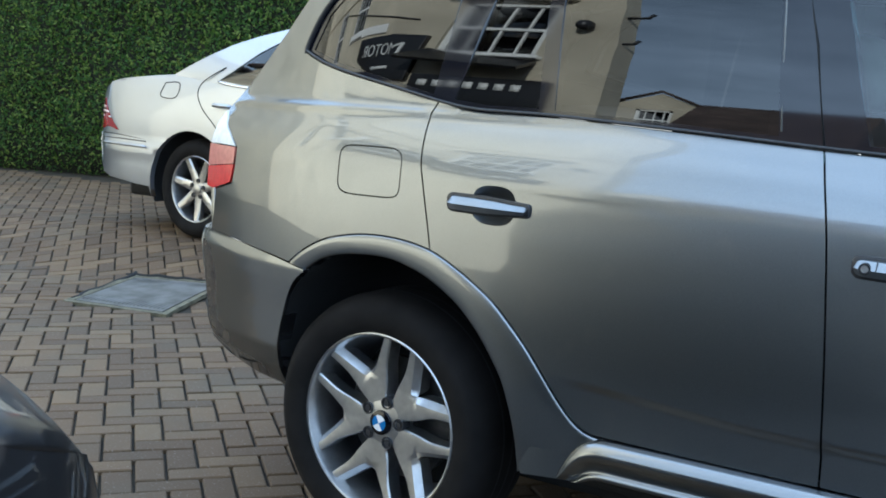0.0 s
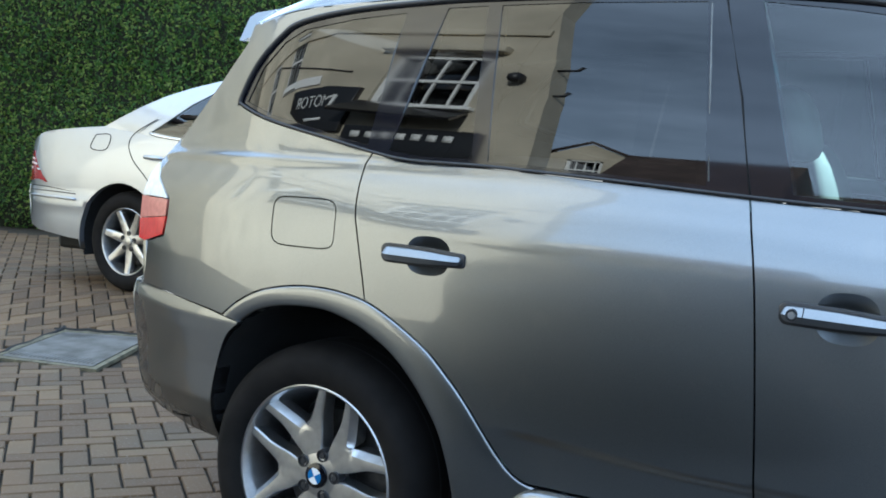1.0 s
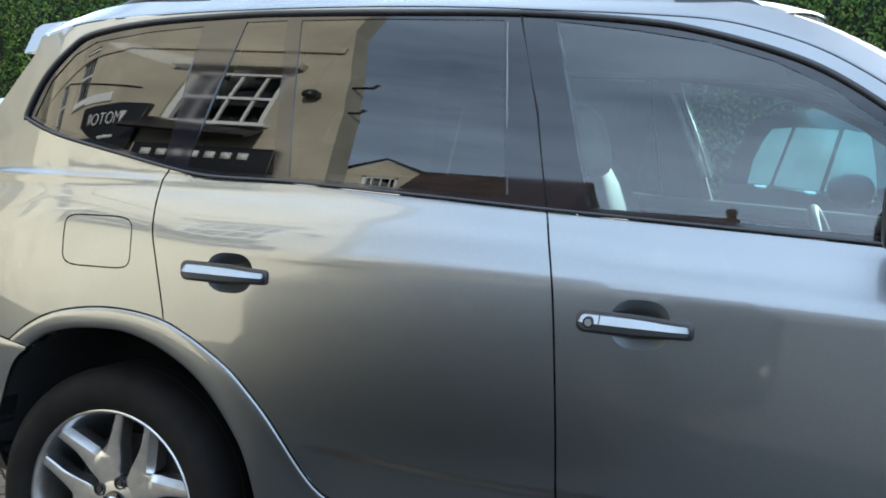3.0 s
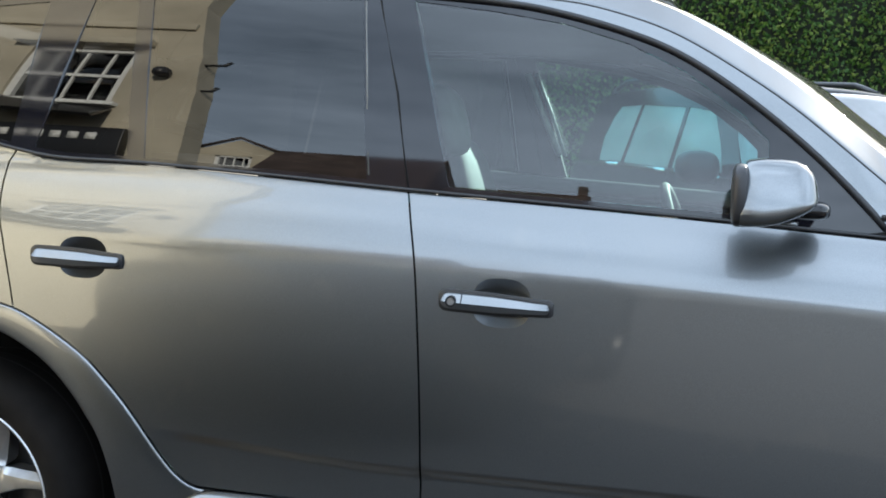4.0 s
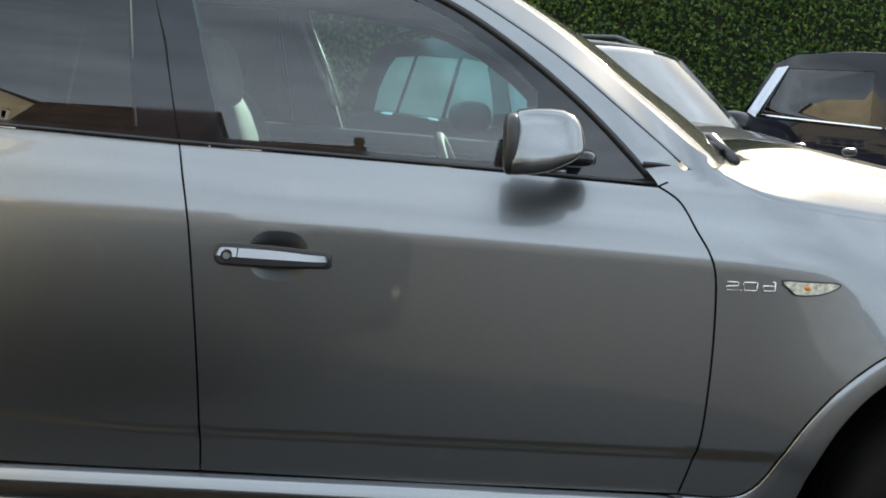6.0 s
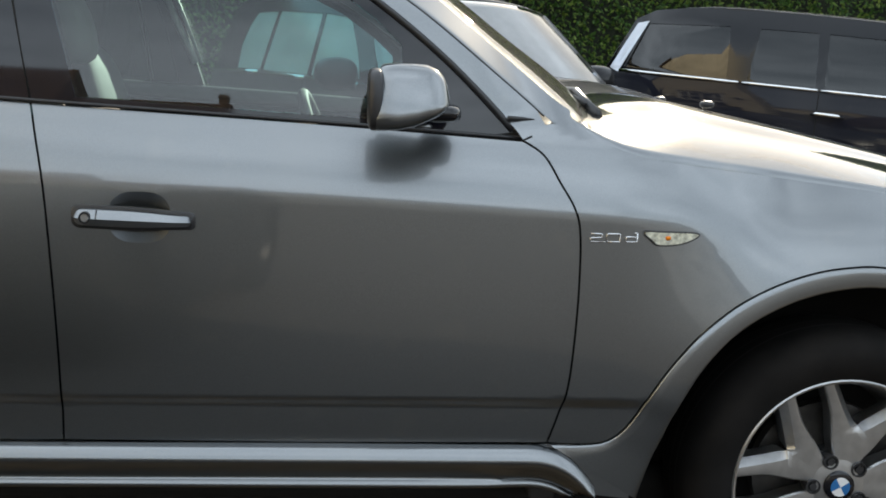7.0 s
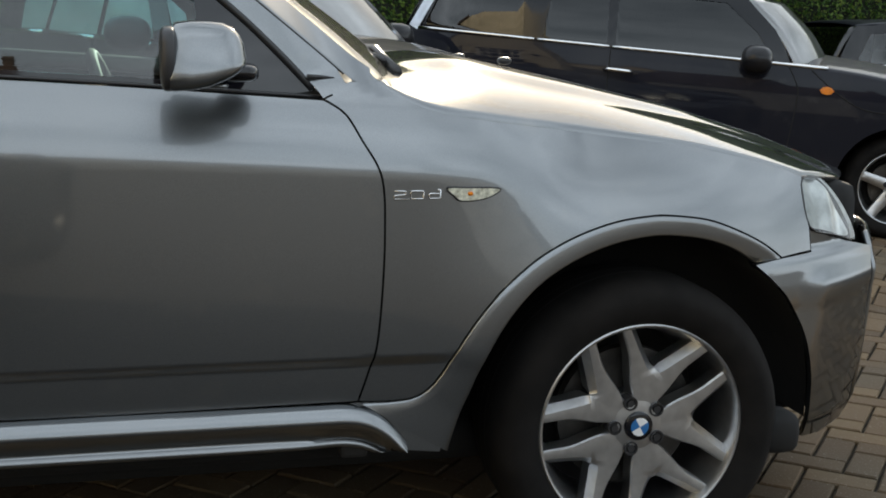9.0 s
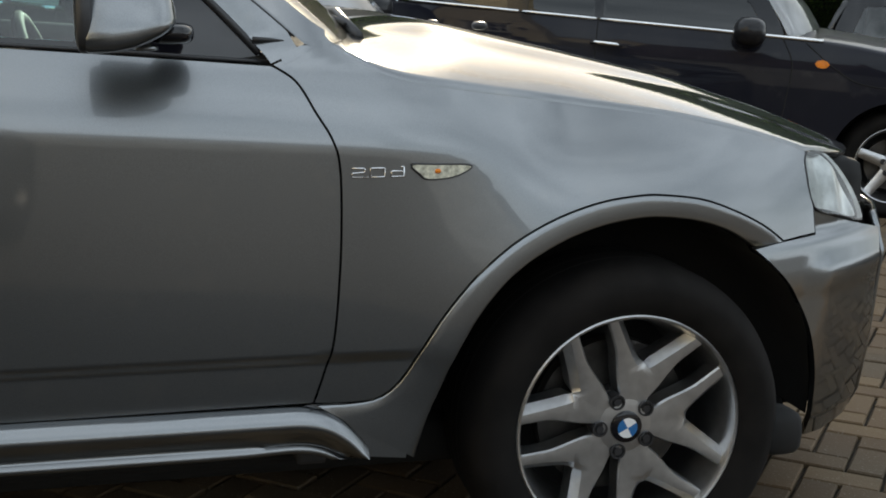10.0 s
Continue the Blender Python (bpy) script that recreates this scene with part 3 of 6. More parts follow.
    for side in (-1, 1):
        G = 0.0022
        doors = {}
        for name, o, cup in (("rear_door", rear_door_o, (0.375, 0.959, 0.061, 0.046)), ("front_door", front_door_o, (1.325, 0.918, 0.061, 0.050))):
            hole = handle_cup(*cup)
            doors[name] = part(name, skin(shrunk(o, G), body_w, side, [hole], rows=fine_rows), SILVER_GREY, car, "silver-grey door with a sharp shoulder crease")
            part("handle_recess", mesh_of(*cup_mesh(*cup, body_w, side, 0.017)), SILVER_GREY, doors[name])
        door_handle(doors["rear_door"], 0.253, 0.959, 0.470, 0.954, side, False)
        door_handle(doors["front_door"], 1.201, 0.919, 1.426, 0.912, side, side < 0)
        wing_rows = [lambda x, z=z: z for z in np.r_[np.arange(0.30, 0.86, 0.03), 0.534, 0.539, 0.544, 0.549, 0.554, 0.559, 0.565]] + [lambda x, o=o: crease(x) + o for o in np.arange(-0.05, 0.20, 0.009)]
        wing = part("front_wing", skin(shrunk(wing_o, G), body_w, side, rows=wing_rows, step=0.025), SILVER_GREY, car)
        quarter = part("body_side", skin(shrunk(side_o, G), body_w, side, [shrunk(fuel_o, -0.002)], rows=fine_rows), SILVER_GREY, car, "rear quarter, roof rail and windscreen pillar in silver grey")
        foot = [(2.090, 1.096), (2.120, 1.109), (2.178, 1.130), (2.188, 1.116), (2.128, 1.094), (2.098, 1.080)]
        part("pillar_foot", skin(foot, lambda x, z: body_w(x, z) + 0.0004, side, step=0.012, thick=0.001), SILVER_GREY, quarter)
        if side < 0:
            part("fuel_flap", skin(shrunk(fuel_o, 0.0015), lambda x, z: body_w(x, z) - 0.0005, side), SILVER_GREY, quarter, "square filler flap with rounded corners")
        rail_rows = []
        for k in (0.02, 0.04, 0.06, 0.08, 0.12, 0.25, 0.4, 0.6, 0.8, 1.0):
            rail_rows.append([(x, side * body_w(x, gutter_low(x) + k * max(0.002, roof_line(x) - gutter_low(x))), gutter_low(x) + k * max(0.002, roof_line(x) - gutter_low(x))) for x in np.linspace(2.178, -0.29, 120)])
        v, f = loft(rail_rows)
        part("cant_rail", mesh_of(v, f if side < 0 else [tuple(reversed(g)) for g in f]), SILVER_GREY, quarter, "bright roof edge and windscreen pillar")
        gutter = [(x, side * (body_w(x, gutter_low(x) - 0.001) - 0.0006), gutter_low(x) - 0.001) for x in np.linspace(1.0, 2.12, 60)]
        part("gutter_line", mesh_of(*tube(gutter, 0.0020, 6)), TRIM_BLACK, quarter)
        house_o = belt_rear + belt[1:] + top[1:]
        panes = {n: shrunk(o, 0.0) for n, o in glass_o.items()}
        band = part("window_surround", skin(shrunk(house_o, 0.002), lambda x, z: glass_w(x, z) + 0.004, side, list(panes.values()), thick=0.03), FRAME_BLACK if side < 0 else UNDER_BLACK, car, "black window frames and pillars")
        seal = [(x, side * (glass_w(x, z) + 0.010), z + 0.004) for x, z in belt_rear[:-1] + belt]
        part("belt_seal", mesh_of(*tube(seal, 0.0038, 8)), TRIM_BLACK, band)
        rim_line = [(x, side * (glass_w(x, z) + 0.009), z - 0.003) for x, z in top[4:]]
        part("window_seal", mesh_of(*tube(rim_line, 0.007, 8)), TRIM_BLACK, band)
        part("door_gap", mesh_of(*tube([(x, side * (glass_w(x, z) + 0.0045), z) for x, z in ((1.106, 1.136), (1.065, 1.34), (0.998, 1.565))], 0.0025, 6)), UNDER_BLACK, band)
        part("glass_run", mesh_of(*tube([(x, side * (glass_w(x, z) + 0.0035), z) for x, z in ((0.972, 1.540), (0.995, 1.36), (1.016, 1.165))], 0.0022, 6)), RUN_GREY, band, "thin grey glass run")
        for n, o in panes.items():
            m = CLEAR_GREEN if n == "front_door_window" else PRIVACY
            pane = part(n, skin(o, lambda x, z: glass_w(x, z) + 0.0015, side, thick=0.004, step=0.03), m, car, "clear green-tinted side window" if m is CLEAR_GREEN else "dark privacy glass side window")
            pane.visible_shadow = False
        # inner skin behind the gaps
        lower = [(0.70, 0.47), (2.12, 0.47), (2.25, 0.50), (2.33, 0.60), (2.44, 0.74), (2.60, 0.85), (2.80, 0.875), (2.98, 0.84), (3.10, 0.78), (3.22, 0.74), (3.22, 0.88), (2.9, 0.95), (2.6, 0.98), (2.35, 1.02), (2.18, 1.105), (2.06, 1.10), (1.9, 1.10), (1.1, 1.11), (0.3, 1.15), (0.0, 1.19), (-0.3, 1.26), (-0.5, 1.30),
                 (-0.66, 1.1), (-0.66, 0.80), (-0.3, 0.78), (-0.15, 0.85), (0.05, 0.88), (0.25, 0.85), (0.40, 0.76), (0.55, 0.60), (0.62, 0.50)]
        part("inner_side", skin(lower, inner, side, step=0.06), UNDER_BLACK, car)
        # arch flares
        for name, outer, lip, c in (("rear_arch_flare", r_flare, r_lip, 0.0), ("front_arch_flare", f_flare, f_lip, 2.795)):
            n = 56
            a, b = even(outer, n), even(lip, n)
            rows = []
            for t, bulge, deep in ((0.03, -0.012, 0), (0.03, -0.0012, 0), (0.045, 0.0005, 0), (0.08, 0.002, 0), (0.3, 0.003, 0), (0.6, 0.003, 0), (0.86, 0.002, 0), (0.94, 0.0005, 0), (0.985, -0.003, 0), (1.0, -0.010, 0), (1.0, -0.040, 0)):
                q = a + (b - a) * t
                rows.append([(x, side * (0.75 * body_w(*o) + 0.25 * body_w(x, z) + bulge), z) for (x, z), o in zip(q, a)])
            v, f = loft(rows)
            part(name, mesh_of(v, f if side > 0 else [tuple(reversed(g)) for g in f], sharp=60), SILVER_GREY, car, "painted wheel arch flare")
            foot = [(2.143, 0.457), (2.08, 0.452), (2.10, 0.40), (2.20, 0.352), (2.318, 0.340), (2.322, 0.36), (2.28, 0.40), (2.22, 0.455)] if c > 1 else [(0.676, 0.457), (0.74, 0.452), (0.72, 0.40), (0.60, 0.345), (0.474, 0.335), (0.470, 0.36), (0.50, 0.41), (0.60, 0.455)]
            part("flare_foot", skin(foot, lambda x, z: body_w(x, max(z, 0.455)) - 0.004, side, step=0.04), SILVER_GREY, car)
            if c < 1:
                edge = spline([(-0.360, 0.375), (-0.346, 0.49), (-0.313, 0.592), (-0.261, 0.679), (-0.200, 0.733)], 4) + r_lip[1:]
                low = lambda z: float(np.interp(z, [0.36, 0.38, 0.43, 0.50, 0.60, 0.70], [-0.10, -0.08, -0.045, -0.022, -0.012, 0.0]))
            else:
                edge = f_lip[:-1] + spline([(3.056, 0.703), (3.10, 0.672), (3.159, 0.619), (3.22, 0.533), (3.263, 0.421), (3.287, 0.295)], 4)
                low = lambda z: float(np.interp(z, [0.20, 0.30, 0.40, 0.50], [-0.10, -0.03, -0.012, -0.004]))
            out_y = [min(body_w(x, max(z, 0.45)), 0.918 - plan_inset(x)) + low(z) - (0.030 if (x > -0.19 if c < 1 else x < 3.06) else 0.008) for x, z in edge]
            v, f = loft([[(x, side * y, z) for (x, z), y in zip(edge, out_y)], [(x, side * 0.56, z) for x, z in edge]])
            n = len(edge)
            v += [(c, side * 0.56, 0.345)]
            part("wheel_arch_liner", mesh_of(v, f + [(n + q, n + q + 1, 2 * n) for q in range(n - 1)]), UNDER_BLACK, car)
        # sill
        prof = [(0.458, 0.885), (0.4565, 0.915), (0.452, 0.9225), (0.434, 0.9295), (0.430, 0.931), (0.425, 0.930), (0.408, 0.918), (0.392, 0.904), (0.386, 0.901), (0.381, 0.904), (0.377, 0.910), (0.372, 0.912), (0.366, 0.910), (0.362, 0.89), (0.358, 0.84), (0.356, 0.80), (0.356, 0.5)]
        rows = []
        for x in np.r_[np.linspace(0.575, 0.75, 12), np.linspace(0.85, 2.02, 14), np.linspace(2.04, 2.246, 16)]:
            end = max(0.0, (x - 2.09) / 0.156, (0.70 - x) / 0.125)
            fade = smoothstep((x - 1.98) / 0.13)
            rows.append([(x, side * (w - 0.02 * end ** 2 * (w > 0.85) - (0.010 * fade if 0.363 < z < 0.383 else 0.0)), max(z - 0.09 * end ** 2.6, min(z, 0.345 + 0.02 * (z - 0.356)))) for z, w in prof])
        v, f = loft(rows)
        part("side_sill", mesh_of(v, [tuple(reversed(g)) for g in f] if side > 0 else f, sharp=70), SILVER_GREY, car, "sculpted side skirt")
        # lamps at the sides
        lo = [(3.236, 0.782), (3.231, 0.864), (3.250, 0.890), (3.305, 0.887), (3.352, 0.853), (3.402, 0.786), (3.420, 0.730), (3.33, 0.752)]
        hw = lambda x, z: body_w(x, z) - 0.004
        lamp = part("headlight", skin(shrunk(spline(lo, 4, True), 0.001), lambda x, z: hw(x, z) + 0.004, side, step=0.02, thick=0.02), LENS_CLEAR, car, "clear wrapped headlight")
        part("headlight_bowl", skin(shrunk(spline(lo, 4, True), 0.004), lambda x, z: hw(x, z) - 0.03 + 0.01 * math.sin(x * 70), side, step=0.02), LAMP_BOWL, lamp)
        part("headlight_seal", mesh_of(*tube([(x, side * (hw(x, z) + 0.002), z) for x, z in spline([(3.420, 0.730), (3.33, 0.752), (3.236, 0.780), (3.231, 0.864), (3.250, 0.890)], 4)], 0.0022, 6)), TRIM_BLACK, lamp)
        tl_w = lambda x, z: body_w(x, z) + 0.004
        tl_low = [(-0.566, 1.034), (-0.566, 0.985), (-0.578, 0.934), (-0.70, 0.905), (-0.745, 0.91), (-0.745, 1.034)]
        tail = part("tail_light", skin(shrunk([(-0.563, 1.036), (-0.75, 1.036), (-0.735, 1.10), (-0.714, 1.132), (-0.655, 1.088), (-0.60, 1.06)], 0.001), tl_w, side, step=0.02), LENS_WHITE, car, "tail lamp, clear above red")
        part("brake_lens", skin([(-0.5665, 0.985), (-0.578, 0.934), (-0.70, 0.905), (-0.752, 0.908), (-0.752, 0.966)], tl_w, side, step=0.02), LENS_RED, tail, "red lens")
        part("turn_lens", skin([(-0.5655, 1.033), (-0.5665, 0.987), (-0.752, 0.968), (-0.752, 1.033)], tl_w, side, step=0.02), LENS_SALMON, tail, "pinkish red lens")
        part("side_indicator", skin(spline([(2.320, 0.905), (2.36, 0.904), (2.428, 0.901), (2.426, 0.893), (2.395, 0.882), (2.350, 0.880), (2.335, 0.890)], 3, True), lambda x, z: body_w(x, z) + 0.005, side, step=0.012), REPEATER, wing, "clear side repeater")
        part("amber_bulb", mesh_of(*rounded(2.368, side * (body_w(2.368, 0.893) + 0.006), 0.8935, 0.006, 0.003, 0.0045, 2.2, 12)), LENS_AMBER, wing, "amber bulb")
        part("repeater_seal", mesh_of(*tube([(x, side * (body_w(x, z) + 0.003), z) for x, z in spline([(2.318, 0.906), (2.36, 0.905), (2.430, 0.902), (2.428, 0.893), (2.396, 0.881), (2.349, 0.879), (2.333, 0.890)], 3, True)], 0.0022, 6)), TRIM_BLACK, wing)
        if side < 0:
            def stroke(points, sx, sz):
                return tube([(sx + a, -(body_w(sx + a, sz) + 0.0015), sz + b) for a, b in points], 0.0016, 6)
            signs = {"2": (2.209, [[(0.0005, 0.0165), (0.022, 0.0165), (0.0235, 0.015), (0.0235, 0.0105), (0.022, 0.009), (0.002, 0.008), (0.0005, 0.0065), (0.0005, 0.0005), (0.0245, 0.0005)]]),
                     "point": (2.2365, [[(0.0, 0.0005), (0.0022, 0.0005)]]),
                     "0": (2.243, [[(0.0015, 0.0005), (0.0, 0.002), (0.0, 0.015), (0.0015, 0.0165), (0.0245, 0.0165), (0.026, 0.015), (0.026, 0.002), (0.0245, 0.0005), (0.0015, 0.0005)]]),
                     "d": (2.281, [[(0.0235, 0.0180), (0.0235, 0.0005), (0.0015, 0.0005), (0.0, 0.002), (0.0, 0.009), (0.0015, 0.0105), (0.0235, 0.0105)], [(0.0175, 0.0180), (0.0235, 0.0180)]])}
            for sx, lines in signs.values():
                part("engine_badge", mesh_of(*joined(*[stroke(l, sx, 0.885) for l in lines])), CHROME, wing, "chrome badge lettering")
        # mirror
        rows = []
        for x, hi, lo, wide in ((1.7845, 1.2215, 1.1065, 0.093), (1.790, 1.2245, 1.1045, 0.096), (1.82, 1.2270, 1.1060, 0.098), (1.85, 1.2265, 1.1125, 0.096), (1.872, 1.2240, 1.1220, 0.092), (1.888, 1.2170, 1.1300, 0.085), (1.900, 1.2060, 1.1380, 0.074), (1.908, 1.1920, 1.1460, 0.058), (1.912, 1.1780, 1.1550, 0.036)):
            ring = []
            for a in np.linspace(0, 2 * math.pi, 40, endpoint=False):
                ca, sa = math.copysign(abs(math.cos(a)) ** 0.5, math.cos(a)), math.copysign(abs(math.sin(a)) ** 0.5, math.sin(a))
                ring.append((x + 0.004 * sa * (x < 1.81), side * (1.080 + 0.88 * wide * ca - 0.040 * (1 + sa) * 0.5), (hi + lo) / 2 + (hi - lo) / 2 * sa))
            rows.append(ring)
        v, f = loft(rows, True)
        f += [tuple(range(40)), tuple(range(len(v) - 1, len(v) - 41, -1))]
        mir = part("door_mirror", mesh_of(v, f, sharp=50), SILVER_GREY, car, "silver-grey mirror shell")
        part("mirror_frame", mesh_of(*rounded(1.780, side * 1.066, 1.160, 0.016, 0.088, 0.056, 4, 24)), TRIM_BLACK, mir)
        part("mirror_arm", mesh_of(*rounded(1.904, side * 0.965, 1.134, 0.038, 0.068, 0.018, 3.0, 18)), GLOSS_BLACK, mir)
        part("mirror_base", mesh_of(*rounded(1.865, side * 1.02, 1.112, 0.020, 0.045, 0.006, 2.6, 18)), SILVER_GREY, mir)
        part("pillar_fin", mesh_of(*tube([(2.045, side * (body_w(2.045, 1.125) + 0.006), 1.122), (2.075, side * (body_w(2.075, 1.125) + 0.004), 1.122), (2.10, side * body_w(2.1, 1.12), 1.121)], [0.006, 0.004, 0.001], 6)), TRIM_BLACK, mir)
        # roof rail
        rail = [(-0.16, 1.592), (-0.11, 1.62), (-0.01, 1.642), (0.19, 1.657), (0.63, 1.665), (1.02, 1.657), (1.31, 1.635), (1.43, 1.61), (1.51, 1.566)]
        rr = part("roof_rail", mesh_of(*tube([(x, side * 0.64, z - 0.004) for x, z in spline(rail, 4)], [0.013] * 33, 10)), CHROME, car, "roof rail with black feet")
        for lo, hi in ((0, 11), (24, 32)):
            part("rail_foot", mesh_of(*tube([(x, side * 0.642, z - 0.008) for x, z in spline(rail, 4)[lo:hi + 1]], 0.016, 10)), TRIM_BLACK, rr)
        for x in (0.0, 2.795):
            wheel(car, x, side, 0.845, 0.345, 0.2425, 0.235, {"count": 5, "double": True, "root": 0.027, "tip": 0.0185}, 39.0 if x > 1 else 3.0, True, label="double-spoke alloy wheel")
    # decks
    edge = [(x, body_w(x, z) - 0.004, z) for x, z in even(mid(roof_edge, 1.545, -0.5), 30)]
    v, f = deck(edge, [(0.06 * max(0, (x - 1.2) / 0.3) - 0.04 * max(0, (-x) / 0.3), 0.055) for x, w, z in edge])
    part("roof", mesh_of(*thickened(v, f, 0.02)), SILVER_GREY, car, "silver-grey roof")
    edge = [(x + 0.004, body_w(x, z) - 0.012, z + 0.002) for x, z in even(mid(roof_edge, 1.54, 2.2), 20)]
    v, f = deck(edge, [(0.07 + 0.06 * max(0, min(1, (x - 1.56) / 0.6)), 0.008) for x, w, z in edge])
    scr = part("windscreen", mesh_of(*thickened(v, f, 0.005)), SCREEN_GLASS, car, "raked windscreen")
    scr.visible_shadow = False

    def ridge(x, y):
        return 0.016 * smoothstep((x - 2.2) / 0.25) * smoothstep((0.50 + 0.10 * (2.6 - x) - abs(y)) / 0.14) * smoothstep((3.45 - x) / 0.3)
    gap3 = [(x, body_w(x, z) - 0.003, z + 0.001) for x, z in even(bonnet_gap, 30)]
    spine = lambda x: float(np.interp(x, [2.15, 2.25, 2.47, 2.77, 3.08, 3.34, 3.62], [1.155, 1.157, 1.150, 1.090, 1.022, 0.945, 0.845]))
    swell = []
    for x, w, z in gap3:
        dx = 0.03 + 0.34 * max(0.0, (x - 2.6) / 0.65) ** 2
        swell.append((dx, spine(x + dx) - z))
    v, f = deck(gap3, swell, 44, 2.7, ridge)
    part("bonnet", mesh_of(*thickened(v, f, 0.015)), SILVER_GREY, car, "silver-grey bonnet with raised centre")
    cowl = [(x, w, z) for x, w, z in ((2.10, 0.70, 1.105), (2.19, 0.64, 1.085), (2.27, 0.60, 1.05))]
    v, f = deck(cowl, [(0.12, 0.05), (0.10, 0.06), (0.08, 0.06)])
    cw = part("cowl_panel", mesh_of(*thickened(v, f, 0.01)), TRIM_BLACK, car, "black cowl panel below the windscreen")
    for y0 in (-0.62, 0.10):
        part("wiper", mesh_of(*joined(tube([(2.27, y0, 1.125), (2.26, y0 + 0.25, 1.175), (2.25, y0 + 0.52, 1.178)], [0.012, 0.009, 0.006], 6), tube([(2.25, y0 + 0.05, 1.15), (2.24, y0 + 0.5, 1.185)], 0.006, 6))), TRIM_BLACK, cw, "black wiper")
    part("washer_jet", mesh_of(*rounded(2.62, 0.25, 1.146, 0.018, 0.022, 0.010, 2.5, 14)), TRIM_BLACK, cw)
    part("washer_jet", mesh_of(*rounded(2.62, -0.25, 1.146, 0.018, 0.022, 0.010, 2.5, 14)), TRIM_BLACK, cw)
    # tail
    edge = [(x, body_w(x, z) - 0.01, z) for x, z in even([(-0.36, 1.578)] + tail_edge + [(-0.75, 1.04), (-0.745, 0.90), (-0.72, 0.76)], 24)]
    v, f = deck(edge, [(-0.13, 0.015) for _ in edge])
    gate = part("tailgate", mesh_of(*thickened(v, f, 0.02)), SILVER_GREY, car, "silver-grey tailgate")
    v, f = deck([(x + 0.035, y - 0.02, z) for x, y, z in edge], [(-0.13, 0.015) for _ in edge])
    part("inner_trim", mesh_of(*thickened(v, f, 0.008)), CABIN, gate, "dark inner trim")
    rows = []
    for y in np.linspace(-0.545, 0.545, 22):
        k = 1 - (abs(y) / 0.545) ** 3
        rows.append([(-0.34 - 0.03 * k, y * 0.95, 1.602 + 0.035 * k), (-0.528 - 0.05 * k, y * 0.91, 1.588 + 0.012 * k), (-0.548 - 0.05 * k, y * 0.925, 1.574 + 0.01 * k), (-0.556 - 0.05 * k, y * 0.99, 1.503 + 0.01 * k), (-0.545 - 0.05 * k, y, 1.500 + 0.01 * k), (-0.40 - 0.04 * k, y, 1.545 + 0.02 * k)])
    v, f = loft(rows, True)
    part("roof_spoiler", mesh_of(v, f + [tuple(range(6)), tuple(range(len(v) - 1, len(v) - 7, -1))], sharp=50), SILVER_GREY, gate, "roof spoiler")
    # bumpers
    def rear_w(x, z):
        off = np.interp(z, [0.36, 0.38, 0.43, 0.50, 0.60, 0.70, 0.735, 0.755, 0.772], [-0.10, -0.08, -0.045, -0.022, -0.012, 0.004, 0.007, 0.002, -0.006])
        return 0.918 - 0.21 * max(0.0, -x / 0.8) ** 2.2 + float(off)

    def front_w(x, z):
        off = np.interp(z, [0.20, 0.22, 0.30, 0.40, 0.50, 0.60, 0.615, 0.635, 0.655, 0.69, 0.72, 0.735], [-0.10, -0.08, -0.03, -0.012, -0.004, 0.001, 0.004, 0.006, 0.006, 0.002, -0.008, -0.03])
        return nose_w(x, z) + float(off) + 0.020 * smoothstep((x - 3.18) / 0.10) * float(np.interp(z, [0.20, 0.40, 0.60, 0.640, 0.648, 0.656, 0.685, 0.695], [0.0, 0.3, 0.9, 1.0, 0.97, 0.85, 0.08, 0.0]))
    for side in (-1, 1):
        o = spline([(-0.208, 0.732), (-0.261, 0.687), (-0.313, 0.592), (-0.346, 0.49), (-0.360, 0.375)], 5) + [(-0.50, 0.379), (-0.685, 0.40), (-0.80, 0.425), (-0.80, 0.60), (-0.80, 0.773), (-0.705, 0.776), (-0.60, 0.774), (-0.427, 0.762), (-0.33, 0.753), (-0.27, 0.744), (-0.21, 0.735)]
        part("rear_bumper_side", skin(o, rear_w, side, step=0.02, thick=0.06), SILVER_GREY, car, "silver-grey rear bumper corner")
        o = spline([(3.050, 0.713), (3.10, 0.674), (3.159, 0.619), (3.22, 0.533), (3.263, 0.421), (3.287, 0.295)], 5) + [(3.305, 0.232), (3.40, 0.212), (3.50, 0.225), (3.50, 0.45), (3.50, 0.703), (3.42, 0.722), (3.33, 0.745), (3.237, 0.772), (3.234, 0.723), (3.19, 0.722), (3.127, 0.720)]
        part("front_bumper_side", skin(o, front_w, side, step=0.02, thick=0.02), SILVER_GREY, car, "silver-grey front bumper corner")
        part("mud_flap", mesh_of(*rounded(3.150, side * 0.80, 0.305, 0.052, 0.05, 0.050, 3.5, 16)), UNDER_BLACK, car, "black mud flap")
    zs = [0.772, 0.755, 0.735, 0.70, 0.60, 0.50, 0.45]
    v, f = deck([(-0.80, rear_w(-0.80, z), z) for z in zs], [(-0.13, 0.0)] * len(zs), 40, 6.0)
    part("rear_bumper", mesh_of(*thickened(v, f, 0.01)), SILVER_GREY, car, "silver-grey rear bumper")
    zs = [0.735, 0.70, 0.69, 0.68, 0.67, 0.66, 0.655, 0.648, 0.635, 0.615, 0.60, 0.50, 0.40, 0.30, 0.25]
    v, f = deck([(3.50, front_w(3.50, z), z) for z in zs], [(0.16, 0.0)] * len(zs), 40, 3.0)
    part("front_bumper", mesh_of(*thickened(v, f, 0.01)), SILVER_GREY, car, "silver-grey front bumper")
    zs = [0.885, 0.86, 0.82, 0.77, 0.72]
